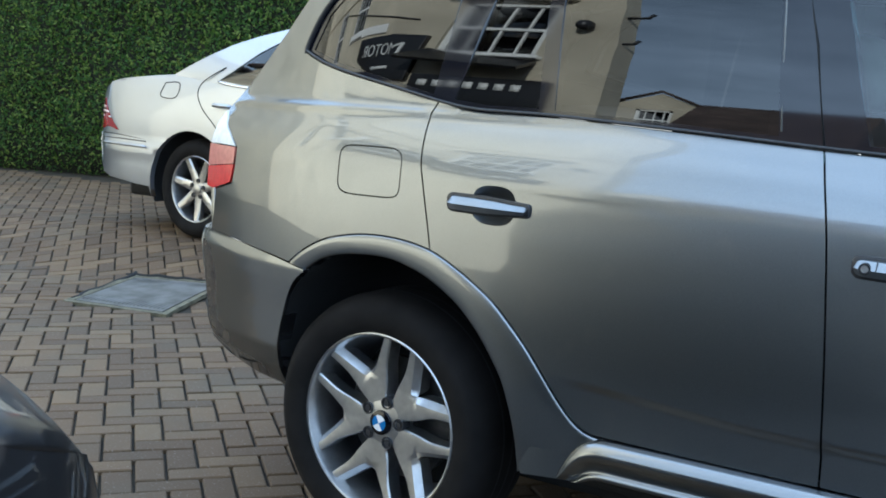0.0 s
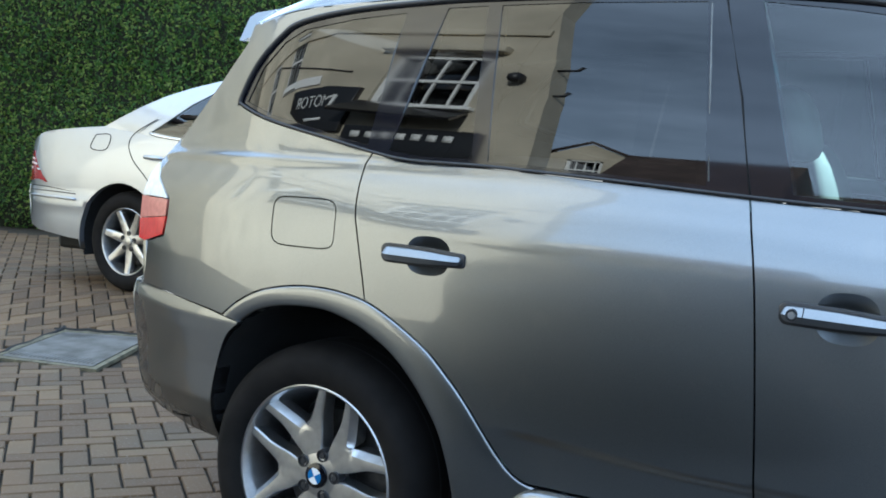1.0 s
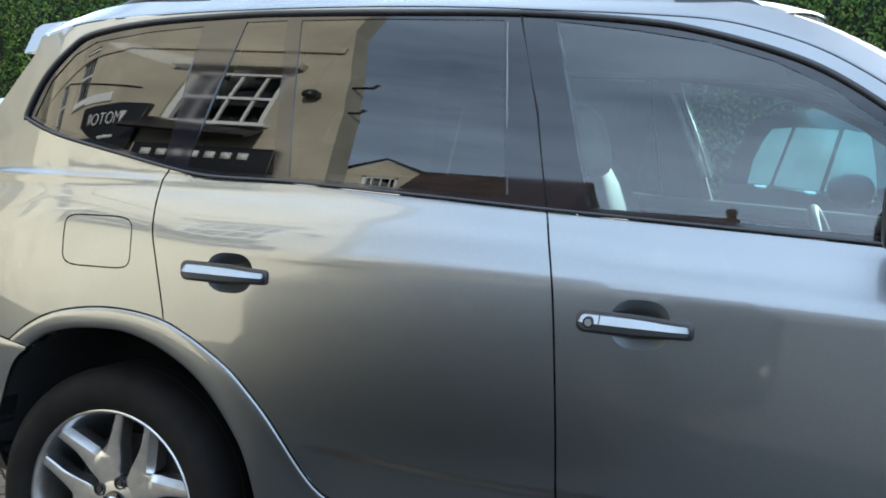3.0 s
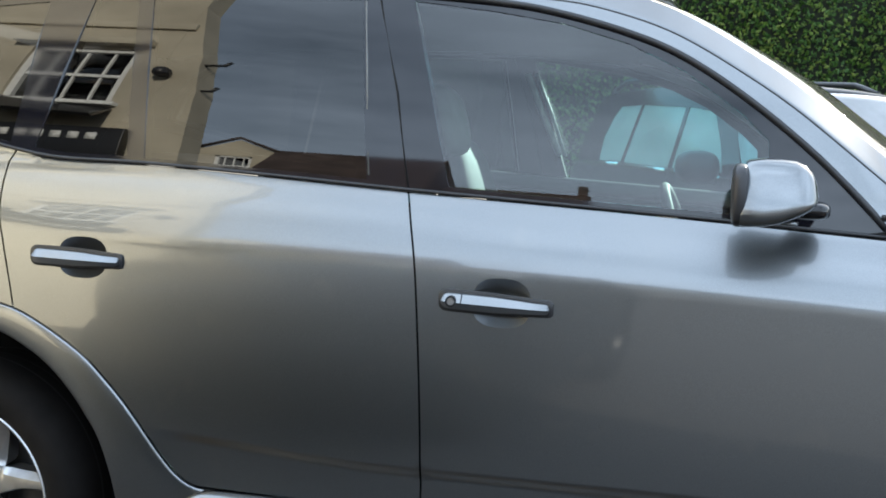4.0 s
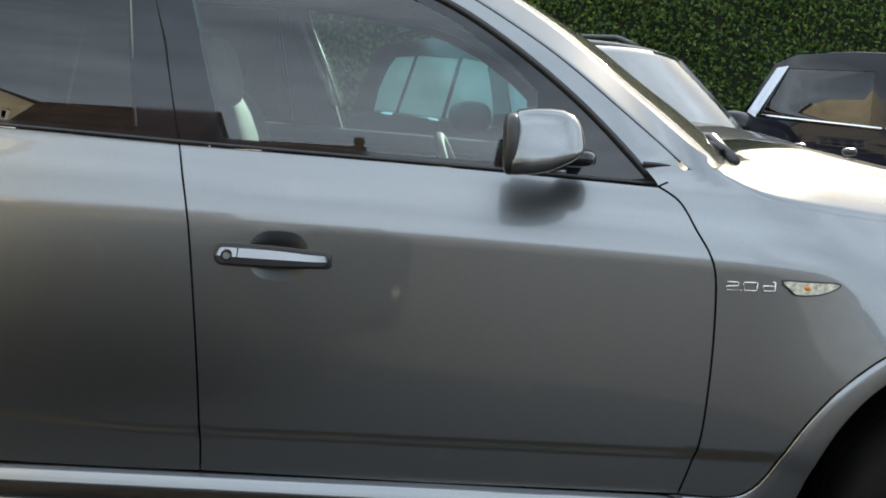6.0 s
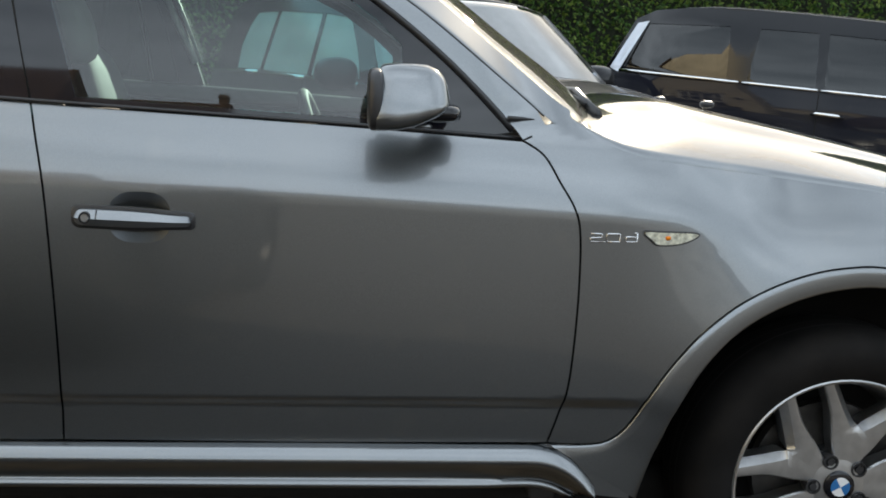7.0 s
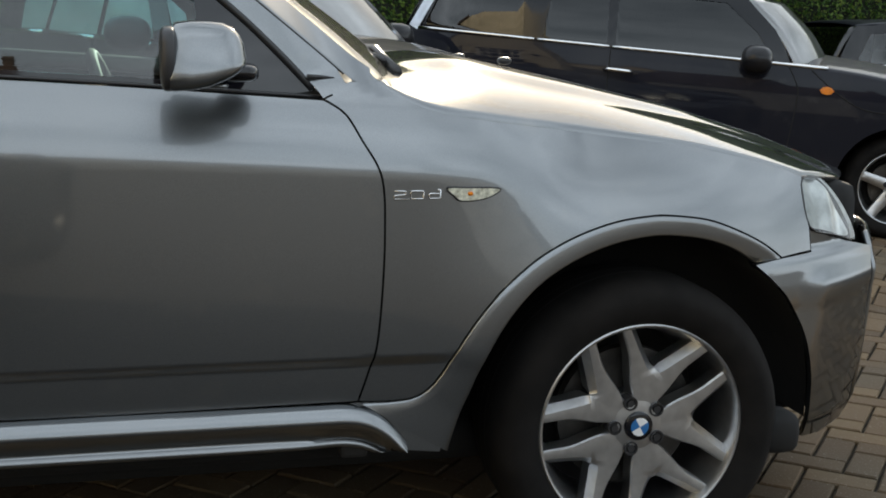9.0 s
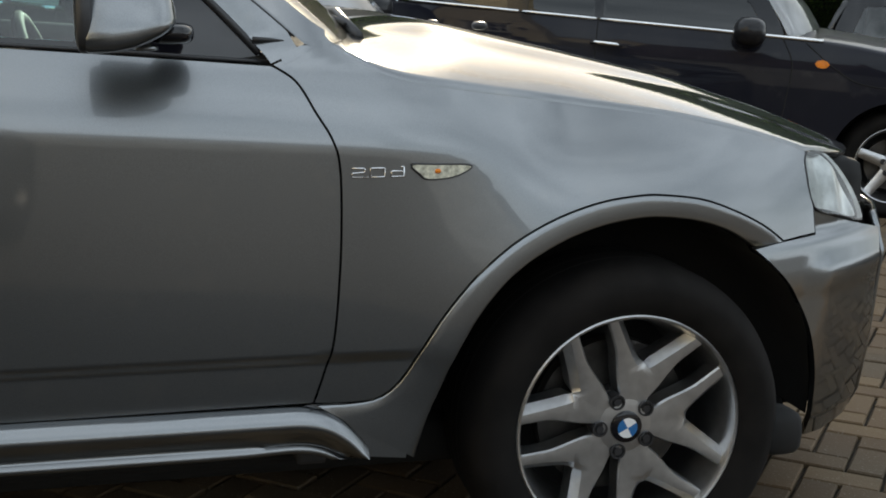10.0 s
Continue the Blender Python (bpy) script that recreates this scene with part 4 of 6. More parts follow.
    v, f = deck([(3.27 + 0.55 * (0.895 - z) ** 0.8, 0.62 - 0.25 * (0.895 - z), z) for z in zs], [(0.24 - 0.2 * (0.885 - z), 0.0) for z in zs])
    part("nose_panel", mesh_of(*thickened(v, f, 0.01)), SILVER_GREY, car, "front panel between the lamps")
    # cabin
    part("cabin_floor", mesh_of(*box(0.52, -0.72, 0.27, 2.15, 0.72, 0.34, 0.02)), UNDER_BLACK, car)
    part("engine_bulkhead", mesh_of(*box(2.12, -0.80, 0.30, 2.18, 0.80, 1.05, 0.01)), CABIN, car)
    part("dashboard", mesh_of(*rounded(1.95, 0, 0.98, 0.22, 0.78, 0.13, 3, 24)), CABIN, car)
    part("load_floor", mesh_of(*box(-0.70, -0.53, 0.72, 0.10, 0.53, 0.76, 0.01)), CABIN, car)
    part("roof_lining", mesh_of(*deck([(x, 0.62, z) for x, z in ((1.45, 1.52), (0.9, 1.56), (0.2, 1.56), (-0.3, 1.52))], [(0, 0.04)] * 4)), LEATHER_GREY, car)
    for y in (-0.38, 0.38):
        seat = part("front_seat", mesh_of(*rounded(1.28, y, 0.62, 0.27, 0.25, 0.09, 3.2, 20)), LEATHER, car, "black leather front seat")
        v, f = rounded(0, 0, 0.32, 0.07, 0.24, 0.33, 3.2, 22)
        part("backrest", mesh_of([(1.05 - p[2] * 0.22 + p[0], p[1] + y, 0.62 + p[2]) for p in v], f), LEATHER, seat)
        v, f = rounded(0, 0, 0.0, 0.05, 0.13, 0.09, 2.8, 20)
        hr = part("headrest", mesh_of([(1.055 - p[2] * 0.25 + p[0], p[1] + y, (1.300 if y < 0 else 0.98) + p[2]) for p in v], f), LEATHER_GREY, seat, "padded headrest")
    bench = part("rear_bench", mesh_of(*rounded(0.42, 0, 0.62, 0.25, 0.62, 0.09, 3.5, 22)), LEATHER, car)
    v, f = rounded(0, 0, 0.28, 0.07, 0.62, 0.29, 4, 22)
    part("bench_back", mesh_of([(0.22 - p[2] * 0.2 + p[0], p[1], 0.62 + p[2]) for p in v], f), LEATHER, bench)
    v, f = revolved([(0.185 + 0.014 * math.cos(t), 0.014 * math.sin(t)) for t in np.linspace(0, 2 * math.pi, 11)], 32)
    part("steering_wheel", mesh_of([(1.67 + p[1] * 0.9 - p[2] * 0.35, -0.38 + p[0], 0.98 + p[2] * 0.93 + p[1] * 0.35) for p in v], f), LEATHER, car)
    # Pale tubes paint the lit edge seen on the far door pillar.
    for side in (1,):
        for dx, w, lab in ((0.0, 0.012, "pale pillar trim"), (0.030, 0.007, "")):
            part("pillar_trim", mesh_of(*tube([(1.052 + dx, side * 0.765, 1.500), (1.105 + dx, side * 0.795, 1.365), (1.168 + dx * 0.6, side * 0.815, 1.222)], w, 8)), LIT_EDGE_GREY, car, lab)
        part("door_capping", mesh_of(*tube([(x, side * (glass_w(x, z) - 0.045), z - 0.01) for x, z in belt[::3] if x > 0.5], 0.028, 8)), CABIN, car)
    part("underbody", mesh_of(*box(-0.45, -0.60, 0.20, 3.3, 0.60, 0.30, 0.03)), UNDER_BLACK, car)
    part("front_block", mesh_of(*box(2.25, -0.54, 0.25, 3.5, 0.54, 0.86, 0.05)), UNDER_BLACK, car)
    part("rear_block", mesh_of(*box(-0.60, -0.45, 0.36, 0.3, 0.45, 0.66, 0.05)), UNDER_BLACK, car)
    return car


estate_car()


# ---------------------------------------------------------------- ground, paving, hedge
def rise(x, y):
    """Height of the yard, which climbs a little towards the hedge."""
    return float(smoothstep((y - 1.1) / 1.2) * np.interp(x, [-12, -6, -4, 0, 1.5, 3.6, 5.9, 9], [0.12, 0.14, 0.15, 0.14, 0.18, 0.250, 0.06, 0.0]))


def paver_material():
    m, n, l, p = material("block_paver")
    info = n.new("ShaderNodeObjectInfo")
    isle = n.new("ShaderNodeNewGeometry")
    add = n.new("ShaderNodeMath")
    add.operation = "ADD"
    l.new(info.outputs["Random"], add.inputs[0])
    l.new(isle.outputs["Random Per Island"], add.inputs[1])
    frac = n.new("ShaderNodeMath")
    frac.operation = "FRACT"
    l.new(add.outputs["Value"], frac.inputs[0])
    ramp = n.new("ShaderNodeValToRGB")
    ramp.color_ramp.elements[0].color, ramp.color_ramp.elements[1].color = (0.072, 0.042, 0.019, 1), (0.148, 0.094, 0.046, 1)
    e = ramp.color_ramp.elements.new(0.5)
    e.color = (0.108, 0.064, 0.030, 1)
    l.new(frac.outputs["Value"], ramp.inputs["Fac"])
    geo = n.new("ShaderNodeNewGeometry")
    grit, stain = n.new("ShaderNodeTexNoise"), n.new("ShaderNodeTexNoise")
    grit.inputs["Scale"].default_value, grit.inputs["Detail"].default_value = 120, 3
    stain.inputs["Scale"].default_value, stain.inputs["Detail"].default_value = 1.6, 6
    l.new(geo.outputs["Position"], grit.inputs["Vector"])
    l.new(geo.outputs["Position"], stain.inputs["Vector"])
    c = mixed(n, stain.outputs["Fac"], ramp.outputs["Color"], (0.075, 0.064, 0.042), 0.45, 0.9)
    c = mixed(n, grit.outputs["Fac"], c, (0.26, 0.23, 0.19), 0.62, 0.80)
    l.new(c, p.inputs["Base Color"])
    p.inputs["Roughness"].default_value = 0.82
    bumped(n, grit.outputs["Fac"], 0.4, 0.003, p)
    return m


PAVER = paver_material()
JOINT = plain("sandy_joint", (0.024, 0.018, 0.010), 0.95, vary=0.4, scale=30, bump=0.4)

xs = np.r_[-60, -30, np.arange(-16, 16.1, 0.5), 30, 60]
ys = np.r_[-60, -30, np.arange(-14, 14.1, 0.5), 30, 60]
verts = [(x, y, rise(x, y) - 0.016) for x in xs for y in ys]
n = len(ys)
ground = part("ground", mesh_of(verts, [(i * n + j, (i + 1) * n + j, (i + 1) * n + j + 1, i * n + j + 1) for i in range(len(xs) - 1) for j in range(n - 1)]), JOINT, None)
tagged(ground, "paved yard of brownish block paving laid in herringbone", "ground", kind="structure")

# Unseen asphalt, added so the lower doors mirror darker, greyer ground.
ASPHALT = plain("worn_asphalt", (0.060, 0.054, 0.049), 0.85, vary=0.25, scale=70, bump=0.25)
xs, ys = np.r_[-60, -30, np.arange(-16, 16.1, 1.0), 30, 60], np.r_[-60, -30, -20, np.arange(-14, -1.9, 1.0), -1.18, -1.168]
n = len(ys)
road = part("road", mesh_of([(x, y, rise(x, y) + (0.008 if y < -1.17 else -0.014)) for x in xs for y in ys], [(i * n + j, (i + 1) * n + j, (i + 1) * n + j + 1, i * n + j + 1) for i in range(len(xs) - 1) for j in range(n - 1)]), ASPHALT, None)
tagged(road, "worn grey asphalt lane beside the paved yard", "road", kind="structure")

HEDGE_A, HEDGE_B = Vector((-15.0, 3.9, 0)), Vector((16.0, 8.6, 0))


def hedge():
    along = (HEDGE_B - HEDGE_A).normalized()
    out = Vector((along.y, -along.x, 0))
    length, rng = (HEDGE_B - HEDGE_A).length, np.random.RandomState(3)
    ob = thing("hedge", pose(0, 0, 0), "tall clipped green privet hedge behind the parked cars", "hedge")

    def crest(u):
        return 2.92 + 0.30 * smoothstep((u - 16.8) / 2.4) + 0.05 * noise.noise(Vector((u * 1.7, 0, 9)))

    def face(u, h):
        top = crest(u)
        return 0.10 * noise.noise(Vector((u * 0.7, h * 0.9, 0))) + 0.07 * noise.noise(Vector((u * 2.3, h * 2.6, 5))) - 0.65 * max(0, 0.40 - h) - 0.35 * max(0.0, h - top + 0.25)
    us, hs = np.arange(0, length + 0.1, 0.3), [0, 0.15, 0.4, 0.8, 1.2, 1.6, 2.0, 2.3, 2.55, 2.75, 2.86]
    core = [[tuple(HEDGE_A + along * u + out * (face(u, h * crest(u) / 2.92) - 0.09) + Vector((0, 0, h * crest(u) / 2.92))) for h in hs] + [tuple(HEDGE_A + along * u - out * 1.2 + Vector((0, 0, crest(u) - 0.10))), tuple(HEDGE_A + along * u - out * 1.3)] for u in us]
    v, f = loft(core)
    # Near-black sheet behind the leaves, coloured as the hedge's shaded depth.
    part("shade_core", mesh_of(v, [tuple(reversed(q)) for q in f]), plain("hedge_shade", (0.012, 0.016, 0.008), 0.95, vary=0.5), ob)
    m, nn, l, p = material("hedge_leaf")
    isle = nn.new("ShaderNodeNewGeometry")
    r = nn.new("ShaderNodeValToRGB")
    r.color_ramp.elements[0].color, r.color_ramp.elements[1].color = (0.030, 0.085, 0.012, 1), (0.13, 0.24, 0.035, 1)
    e = r.color_ramp.elements.new(0.55)
    e.color = (0.06, 0.145, 0.02, 1)
    e = r.color_ramp.elements.new(0.95)
    e.color = (0.22, 0.30, 0.06, 1)
    l.new(isle.outputs["Random Per Island"], r.inputs["Fac"])
    l.new(r.outputs["Color"], p.inputs["Base Color"])
    p.inputs["Roughness"].default_value = 0.5
    p.inputs["Transmission Weight"].default_value = 0.0
    tr, mx = nn.new("ShaderNodeBsdfTranslucent"), nn.new("ShaderNodeMixShader")
    mx.inputs["Fac"].default_value = 0.5
    l.new(r.outputs["Color"], tr.inputs["Color"])
    l.new(p.outputs["BSDF"], mx.inputs[1])
    l.new(tr.outputs["BSDF"], mx.inputs[2])
    l.new(mx.outputs["Shader"], nn["Material Output"].inputs["Surface"])
    N = 190000
    u, h = rng.uniform(0, length, N), rng.uniform(0.02, 1.0, N)
    h = h * np.array([crest(q) for q in u])
    keep = (h > 0.42) | (rng.uniform(0, 1, N) < 0.25 + h)
    u, h = u[keep], h[keep]
    verts, faces = [], []
    for i in range(len(u)):
        d = face(u[i], h[i]) - abs(rng.normal(0, 0.06)) + 0.03
        c = HEDGE_A + along * u[i] + out * d + Vector((0, 0, h[i]))
        a = Vector(rng.normal(0, 1, 3)).normalized()
        b = (a.cross(out + Vector(rng.normal(0, 0.45, 3)))).normalized()
        s = rng.uniform(0.014, 0.030)
        nrm = a.cross(b) * s * 0.25
        k = len(verts)
        verts += [c - a * s, c + b * s * 0.55 + nrm, c + a * s, c - b * s * 0.55 + nrm]
        faces += [(k, k + 1, k + 2, k + 3)]
    tagged(part("leaves", mesh_of(verts, faces, False), m, ob), kind="stuff")


hedge()


# ---------------------------------------------------------------- parked cars in the background
def parked_car(name, m, label, spec):
    """A parked car from its side view. Local x runs forward from the rear axle, z up from the ground."""
    car = thing(name, m, label, "car", "parked cars")
    hw, R, wb, x0, x1 = spec["half"], spec["tyre"], spec["base"], spec["rear"], spec["front"]
    paint_m = spec["paint"]
    belt = spec["belt"]
    zb = lambda x: float(np.interp(x, [p[0] for p in belt], [p[1] for p in belt]))

    def plan(x):
        return 0.30 * max(0.0, (x - (x1 - 0.75)) / 0.75) ** 2.4 + 0.24 * max(0.0, ((x0 + 0.6) - x) / 0.6) ** 2.4

    def low_w(x, z):
        return hw - 0.22 * max(0.0, z - 0.72) ** 2 * 2.2 - 0.30 * max(0.0, 0.45 - z) ** 2 + 0.012 * math.exp(-((z - spec.get("moulding", 0.58)) / 0.03) ** 2) - plan(x)

    def high_w(x, z):
        return low_w(x, zb(x)) - 0.012 - spec.get("tumble", 0.42) * max(0.0, z - zb(x)) ** 1.15
    ra = R + 0.055
    a0 = math.asin(max(-1, (0.26 - R) / ra))

    def arch(xc):
        return [(xc + ra * math.cos(t), R + ra * math.sin(t)) for t in np.linspace(math.pi - a0, a0, 22)]
    bottom = spec.get("tail_foot", [(x0 + 0.02, 0.42), (x0 + 0.10, 0.30)]) + arch(0) + [(wb / 2, 0.22)] + arch(wb) + [(x1 - 0.15, 0.24), (x1 - 0.02, 0.36)]
    upper = [p for p in belt[::-1]]
    outline = bottom + upper
    wins = spec["windows"]
    house = spec["house"]
    for side in (-1, 1):
        shell = part("body_side", skin(outline, low_w, side, step=0.07, thick=0.04), paint_m, car)
        part("window_frame", skin(house, high_w, side, list(wins.values()), step=0.07, thick=0.03), spec.get("frame", paint_m), car)
        for w in wins.values():
            pane = part("side_window", skin(w, lambda x, z: high_w(x, z) - 0.006, side, step=0.07, thick=0.004), spec.get("pane", CLEAR_GREEN), car)
            pane.visible_shadow = False
        for line in spec.get("gaps", ()):
            part("door_gap", mesh_of(*tube([(x, side * low_w(x, z), z) for x, z in spline(line, 5)], 0.0035, 6)), UNDER_BLACK, shell)
        for line, rad, mat in spec.get("strips", ()):
            part("trim_strip", mesh_of(*tube([(x, side * ((low_w if z < zb(x) + 0.012 else high_w)(x, z) + 0.004), z) for x, z in spline(line, 4)], rad, 8)), mat, shell, "bright trim strip" if mat is CHROME else "")
        for k, (poly, mat, lab) in enumerate(spec.get("patches", ())):
            part(lab.split()[-1], skin(poly, lambda x, z: (low_w if z < zb(x) + 0.012 else high_w)(x, z) + 0.006 + 0.003 * (k > 0), side, step=0.05), mat, shell, lab)
        for hx, hz in spec.get("handles", ()):
            part("door_handle", mesh_of(*tube([(hx - 0.09, side * (low_w(hx, hz) + 0.005), hz), (hx - 0.06, side * (low_w(hx, hz) + 0.035), hz + 0.004), (hx + 0.06, side * (low_w(hx, hz) + 0.035), hz + 0.002), (hx + 0.09, side * (low_w(hx, hz) + 0.004), hz - 0.003)], [0.009, 0.013, 0.013, 0.007], 8)), spec.get("handle_mat", CHROME), shell)
        mx, mz = spec["mirror"] or (1.7, 1.02)
        if spec["mirror"]:
          mir = part("door_mirror", mesh_of(*rounded(mx, side * (low_w(mx, mz) + 0.10), mz + 0.05, 0.090, 0.11, 0.085, 2.6, 20)), spec.get("mirror_mat", paint_m), car)
          part("mirror_arm", mesh_of(*tube([(mx + 0.02, side * (low_w(mx, mz) - 0.01), mz - 0.02), (mx, side * (low_w(mx, mz) + 0.08), mz + 0.0)], 0.018, 8)), TRIM_BLACK, mir)
        for xc in (0, wb):
            wheel(car, xc, side, hw - 0.055 - (0.02 if xc else 0), R, spec["rim"], 0.205, spec["spokes"], spec.get("turn", 10), False, alloy=spec.get("alloy"))
            v, f = loft([[(x, side * y, z) for x, z in [(xc + ra * 1.02 * math.cos(t), R + ra * 1.02 * math.sin(t)) for t in np.linspace(-0.3, math.pi + 0.3, 24)]] for y in (hw - 0.04, hw - 0.36)])
            k = len(v)
            v += [(xc, side * (hw - 0.36), R)]
            part("wheel_arch_liner", mesh_of(v, f + [(24 + i, 25 + i, k) for i in range(23)]), UNDER_BLACK, car)
    rr = spec["roof"]
    pts = {}
    for key, mat, flat in (("bonnet", paint_m, 0), ("windscreen", spec.get("screen", SCREEN_GLASS), 1), ("roof", spec.get("roof_mat", paint_m), 1), ("rear_screen", PRIVACY, 1), ("boot", paint_m, 0)):
        line = spec.get(key)
        if not line:
            continue
        edge = [(x, (high_w if flat else low_w)(x, z) - 0.004, z) for x, z in even(spline(line, 5), 14)]
        bx, bz = spec["bulge"][key]
        v, f = deck(edge, [(bx, bz)] * len(edge), 18)
        ob = part(key, mesh_of(*thickened(v, f, 0.012)), mat, car)
        if mat in (SCREEN_GLASS, DUST_GLARE_SCREEN, PRIVACY):
            ob.visible_shadow = False
    tuck = spec.get("tuck", 0.0)
    for key, x, zs, bx in (("tail_panel", x0 + 0.02, np.linspace(zb(x0) - 0.005, 0.40, 9), -0.16), ("nose_panel", x1 - 0.02, np.linspace(zb(x1) - 0.005, 0.34, 9), 0.20)):
        v, f = deck([(x + max(0.0, 0.55 - z) ** 2 * tuck * (x < 0), low_w(x + max(0.0, 0.55 - z) ** 2 * tuck * (x < 0), z) - 0.004, z) for z in zs], [(bx * (0.75 + 0.25 * math.sin((z - 0.3) * 4)), 0.0) for z in zs], 20)
        part(key, mesh_of(*thickened(v, f, 0.012)), paint_m, car)
    part("underbody", mesh_of(*box(x0 + 0.15, -hw + 0.36, 0.20, x1 - 0.2, hw - 0.36, 0.42, 0.03)), UNDER_BLACK, car)
    part("cabin_tub", mesh_of(*box(ra + 0.05, -hw + 0.10, 0.28, wb - ra - 0.05, hw - 0.10, 0.50, 0.03)), CABIN, car)
    for y in (-0.36, 0.36):
        for x in spec.get("seats", ()):
            v, f = rounded(0, 0, 0.30, 0.07, 0.23, 0.33, 3, 16)
            seat = part("seat", mesh_of([(x - p[2] * 0.2 + p[0], p[1] + y, 0.55 + p[2]) for p in v], f), LEATHER, car)
            v, f = rounded(x - 0.15, y, 1.24, 0.05, 0.12, 0.09, 2.6, 14)
            part("headrest", mesh_of(v, f), LEATHER, seat)
    if "rail" in spec:
        for side in (-1, 1):
            part("roof_rail", mesh_of(*tube([(x, side * (high_w(x, z) - 0.06), z + 0.02 + 0.05 * min(1, 8 * t * (1 - t))) for t, (x, z) in zip(np.linspace(0, 1, 21), even(spec["rail"], 21))], 0.016, 8)), TRIM_BLACK, car, "black roof rail")
    return car


FIVE = {"count": 5, "double": False, "root": 0.034, "tip": 0.026, "dish": 0.0}
SEVEN = {"count": 7, "double": False, "root": 0.034, "tip": 0.023, "dish": 0.0}

parked_car("saloon_car", pose(-3.98, 3.10, 0.15), "light silver saloon parked in front of the hedge", {
    "half": 0.925, "tyre": 0.335, "base": 2.965, "rear": -1.17, "front": 3.95, "paint": LIGHT_SILVER, "rim": 0.225, "spokes": SEVEN, "turn": 12, "moulding": 0.585, "tuck": 9.0,
    "tail_foot": [(-1.165, 0.55), (-1.14, 0.475), (-1.08, 0.42), (-1.00, 0.385), (-0.85, 0.360), (-0.55, 0.335), (-0.40, 0.325)],
    "belt": [(-1.17, 0.665), (-1.105, 0.70), (-1.085, 0.90), (-1.04, 0.985), (-0.90, 1.025), (-0.60, 1.065), (-0.23, 1.09), (0.05, 1.06), (0.30, 1.03), (1.2, 0.985), (2.35, 0.955), (2.9, 0.92), (3.5, 0.82), (3.95, 0.66)],
    "house": [(-0.25, 1.085), (0.05, 1.055), (0.30, 1.025), (1.2, 0.98), (2.40, 0.95), (2.05, 1.16), (1.65, 1.36), (1.35, 1.42), (0.95, 1.435), (0.69, 1.405), (0.45, 1.355), (0.25, 1.30), (0.05, 1.225), (-0.12, 1.147)],
    "windows": {"c": [(0.20, 1.065), (0.28, 1.11), (0.50, 1.25), (0.70, 1.345), (0.85, 1.36), (0.85, 1.02), (0.4, 1.04)], "r": [(0.92, 1.02), (0.92, 1.365), (1.30, 1.355), (1.36, 1.0)], "f": [(1.45, 0.995), (1.40, 1.345), (1.62, 1.30), (1.95, 1.13), (2.15, 1.0)]},
    "strips": [([(0.20, 1.055), (0.4, 1.03), (0.9, 1.005), (2.2, 0.965)], 0.008, CHROME), ([(-1.02, 0.60), (-0.7, 0.60), (-0.42, 0.595)], 0.009, LIGHT_SILVER), ([(-1.02, 0.635), (-0.7, 0.638), (-0.42, 0.63)], 0.004, TRIM_BLACK), ([(0.45, 0.585), (2.5, 0.58)], 0.012, LIGHT_SILVER)],
    "gaps": [[(0.24, 1.15), (0.08, 1.06), (0.04, 0.98), (0.10, 0.88), (0.22, 0.78), (0.30, 0.70)], [(1.38, 1.0), (1.40, 0.6), (1.36, 0.3)], [(-0.285, 1.035), (-0.15, 1.035), (-0.165, 0.94), (-0.31, 0.945), (-0.285, 1.035)], [(-0.98, 0.665), (-0.72, 0.665), (-0.40, 0.64)]],
    "patches": [([(-1.0, 0.905), (-0.965, 0.905), (-0.93, 0.86), (-0.72, 0.695), (-1.01, 0.695)], LENS_DARK_RED, "dark red wedge-shaped lamp"), ([(-0.985, 0.86), (-0.93, 0.855), (-0.925, 0.843), (-0.985, 0.848)], LENS_WHITE, "white lamp_band"), ([(-0.99, 0.83), (-0.885, 0.822), (-0.87, 0.81), (-0.99, 0.817)], LENS_WHITE, "white lamp_band"), ([(-0.99, 0.795), (-0.84, 0.786), (-0.825, 0.774), (-0.99, 0.78)], LENS_WHITE, "white lamp_band")],
    "handles": [(0.30, 0.90), (1.55, 0.87)], "handle_mat": LIGHT_SILVER, "mirror": (2.15, 0.97), "roof": 0,
    "bonnet": [(2.45, 0.952), (2.9, 0.92), (3.5, 0.82), (3.93, 0.68)], "windscreen": [(1.62, 1.375), (2.05, 1.165), (2.40, 0.955)], "roof": [(1.62, 1.375), (1.35, 1.42), (0.95, 1.435), (0.69, 1.405)],
    "rear_screen": [(0.66, 1.40), (0.25, 1.30), (-0.20, 1.10)], "boot": [(-0.22, 1.09), (-0.60, 1.065), (-0.90, 1.025), (-1.03, 0.95)],
    "bulge": {"bonnet": (0.12, 0.07), "windscreen": (0.14, 0.03), "roof": (0, 0.05), "rear_screen": (-0.10, 0.03), "boot": (-0.06, 0.035)}, "seats": (0.75, 1.7)})

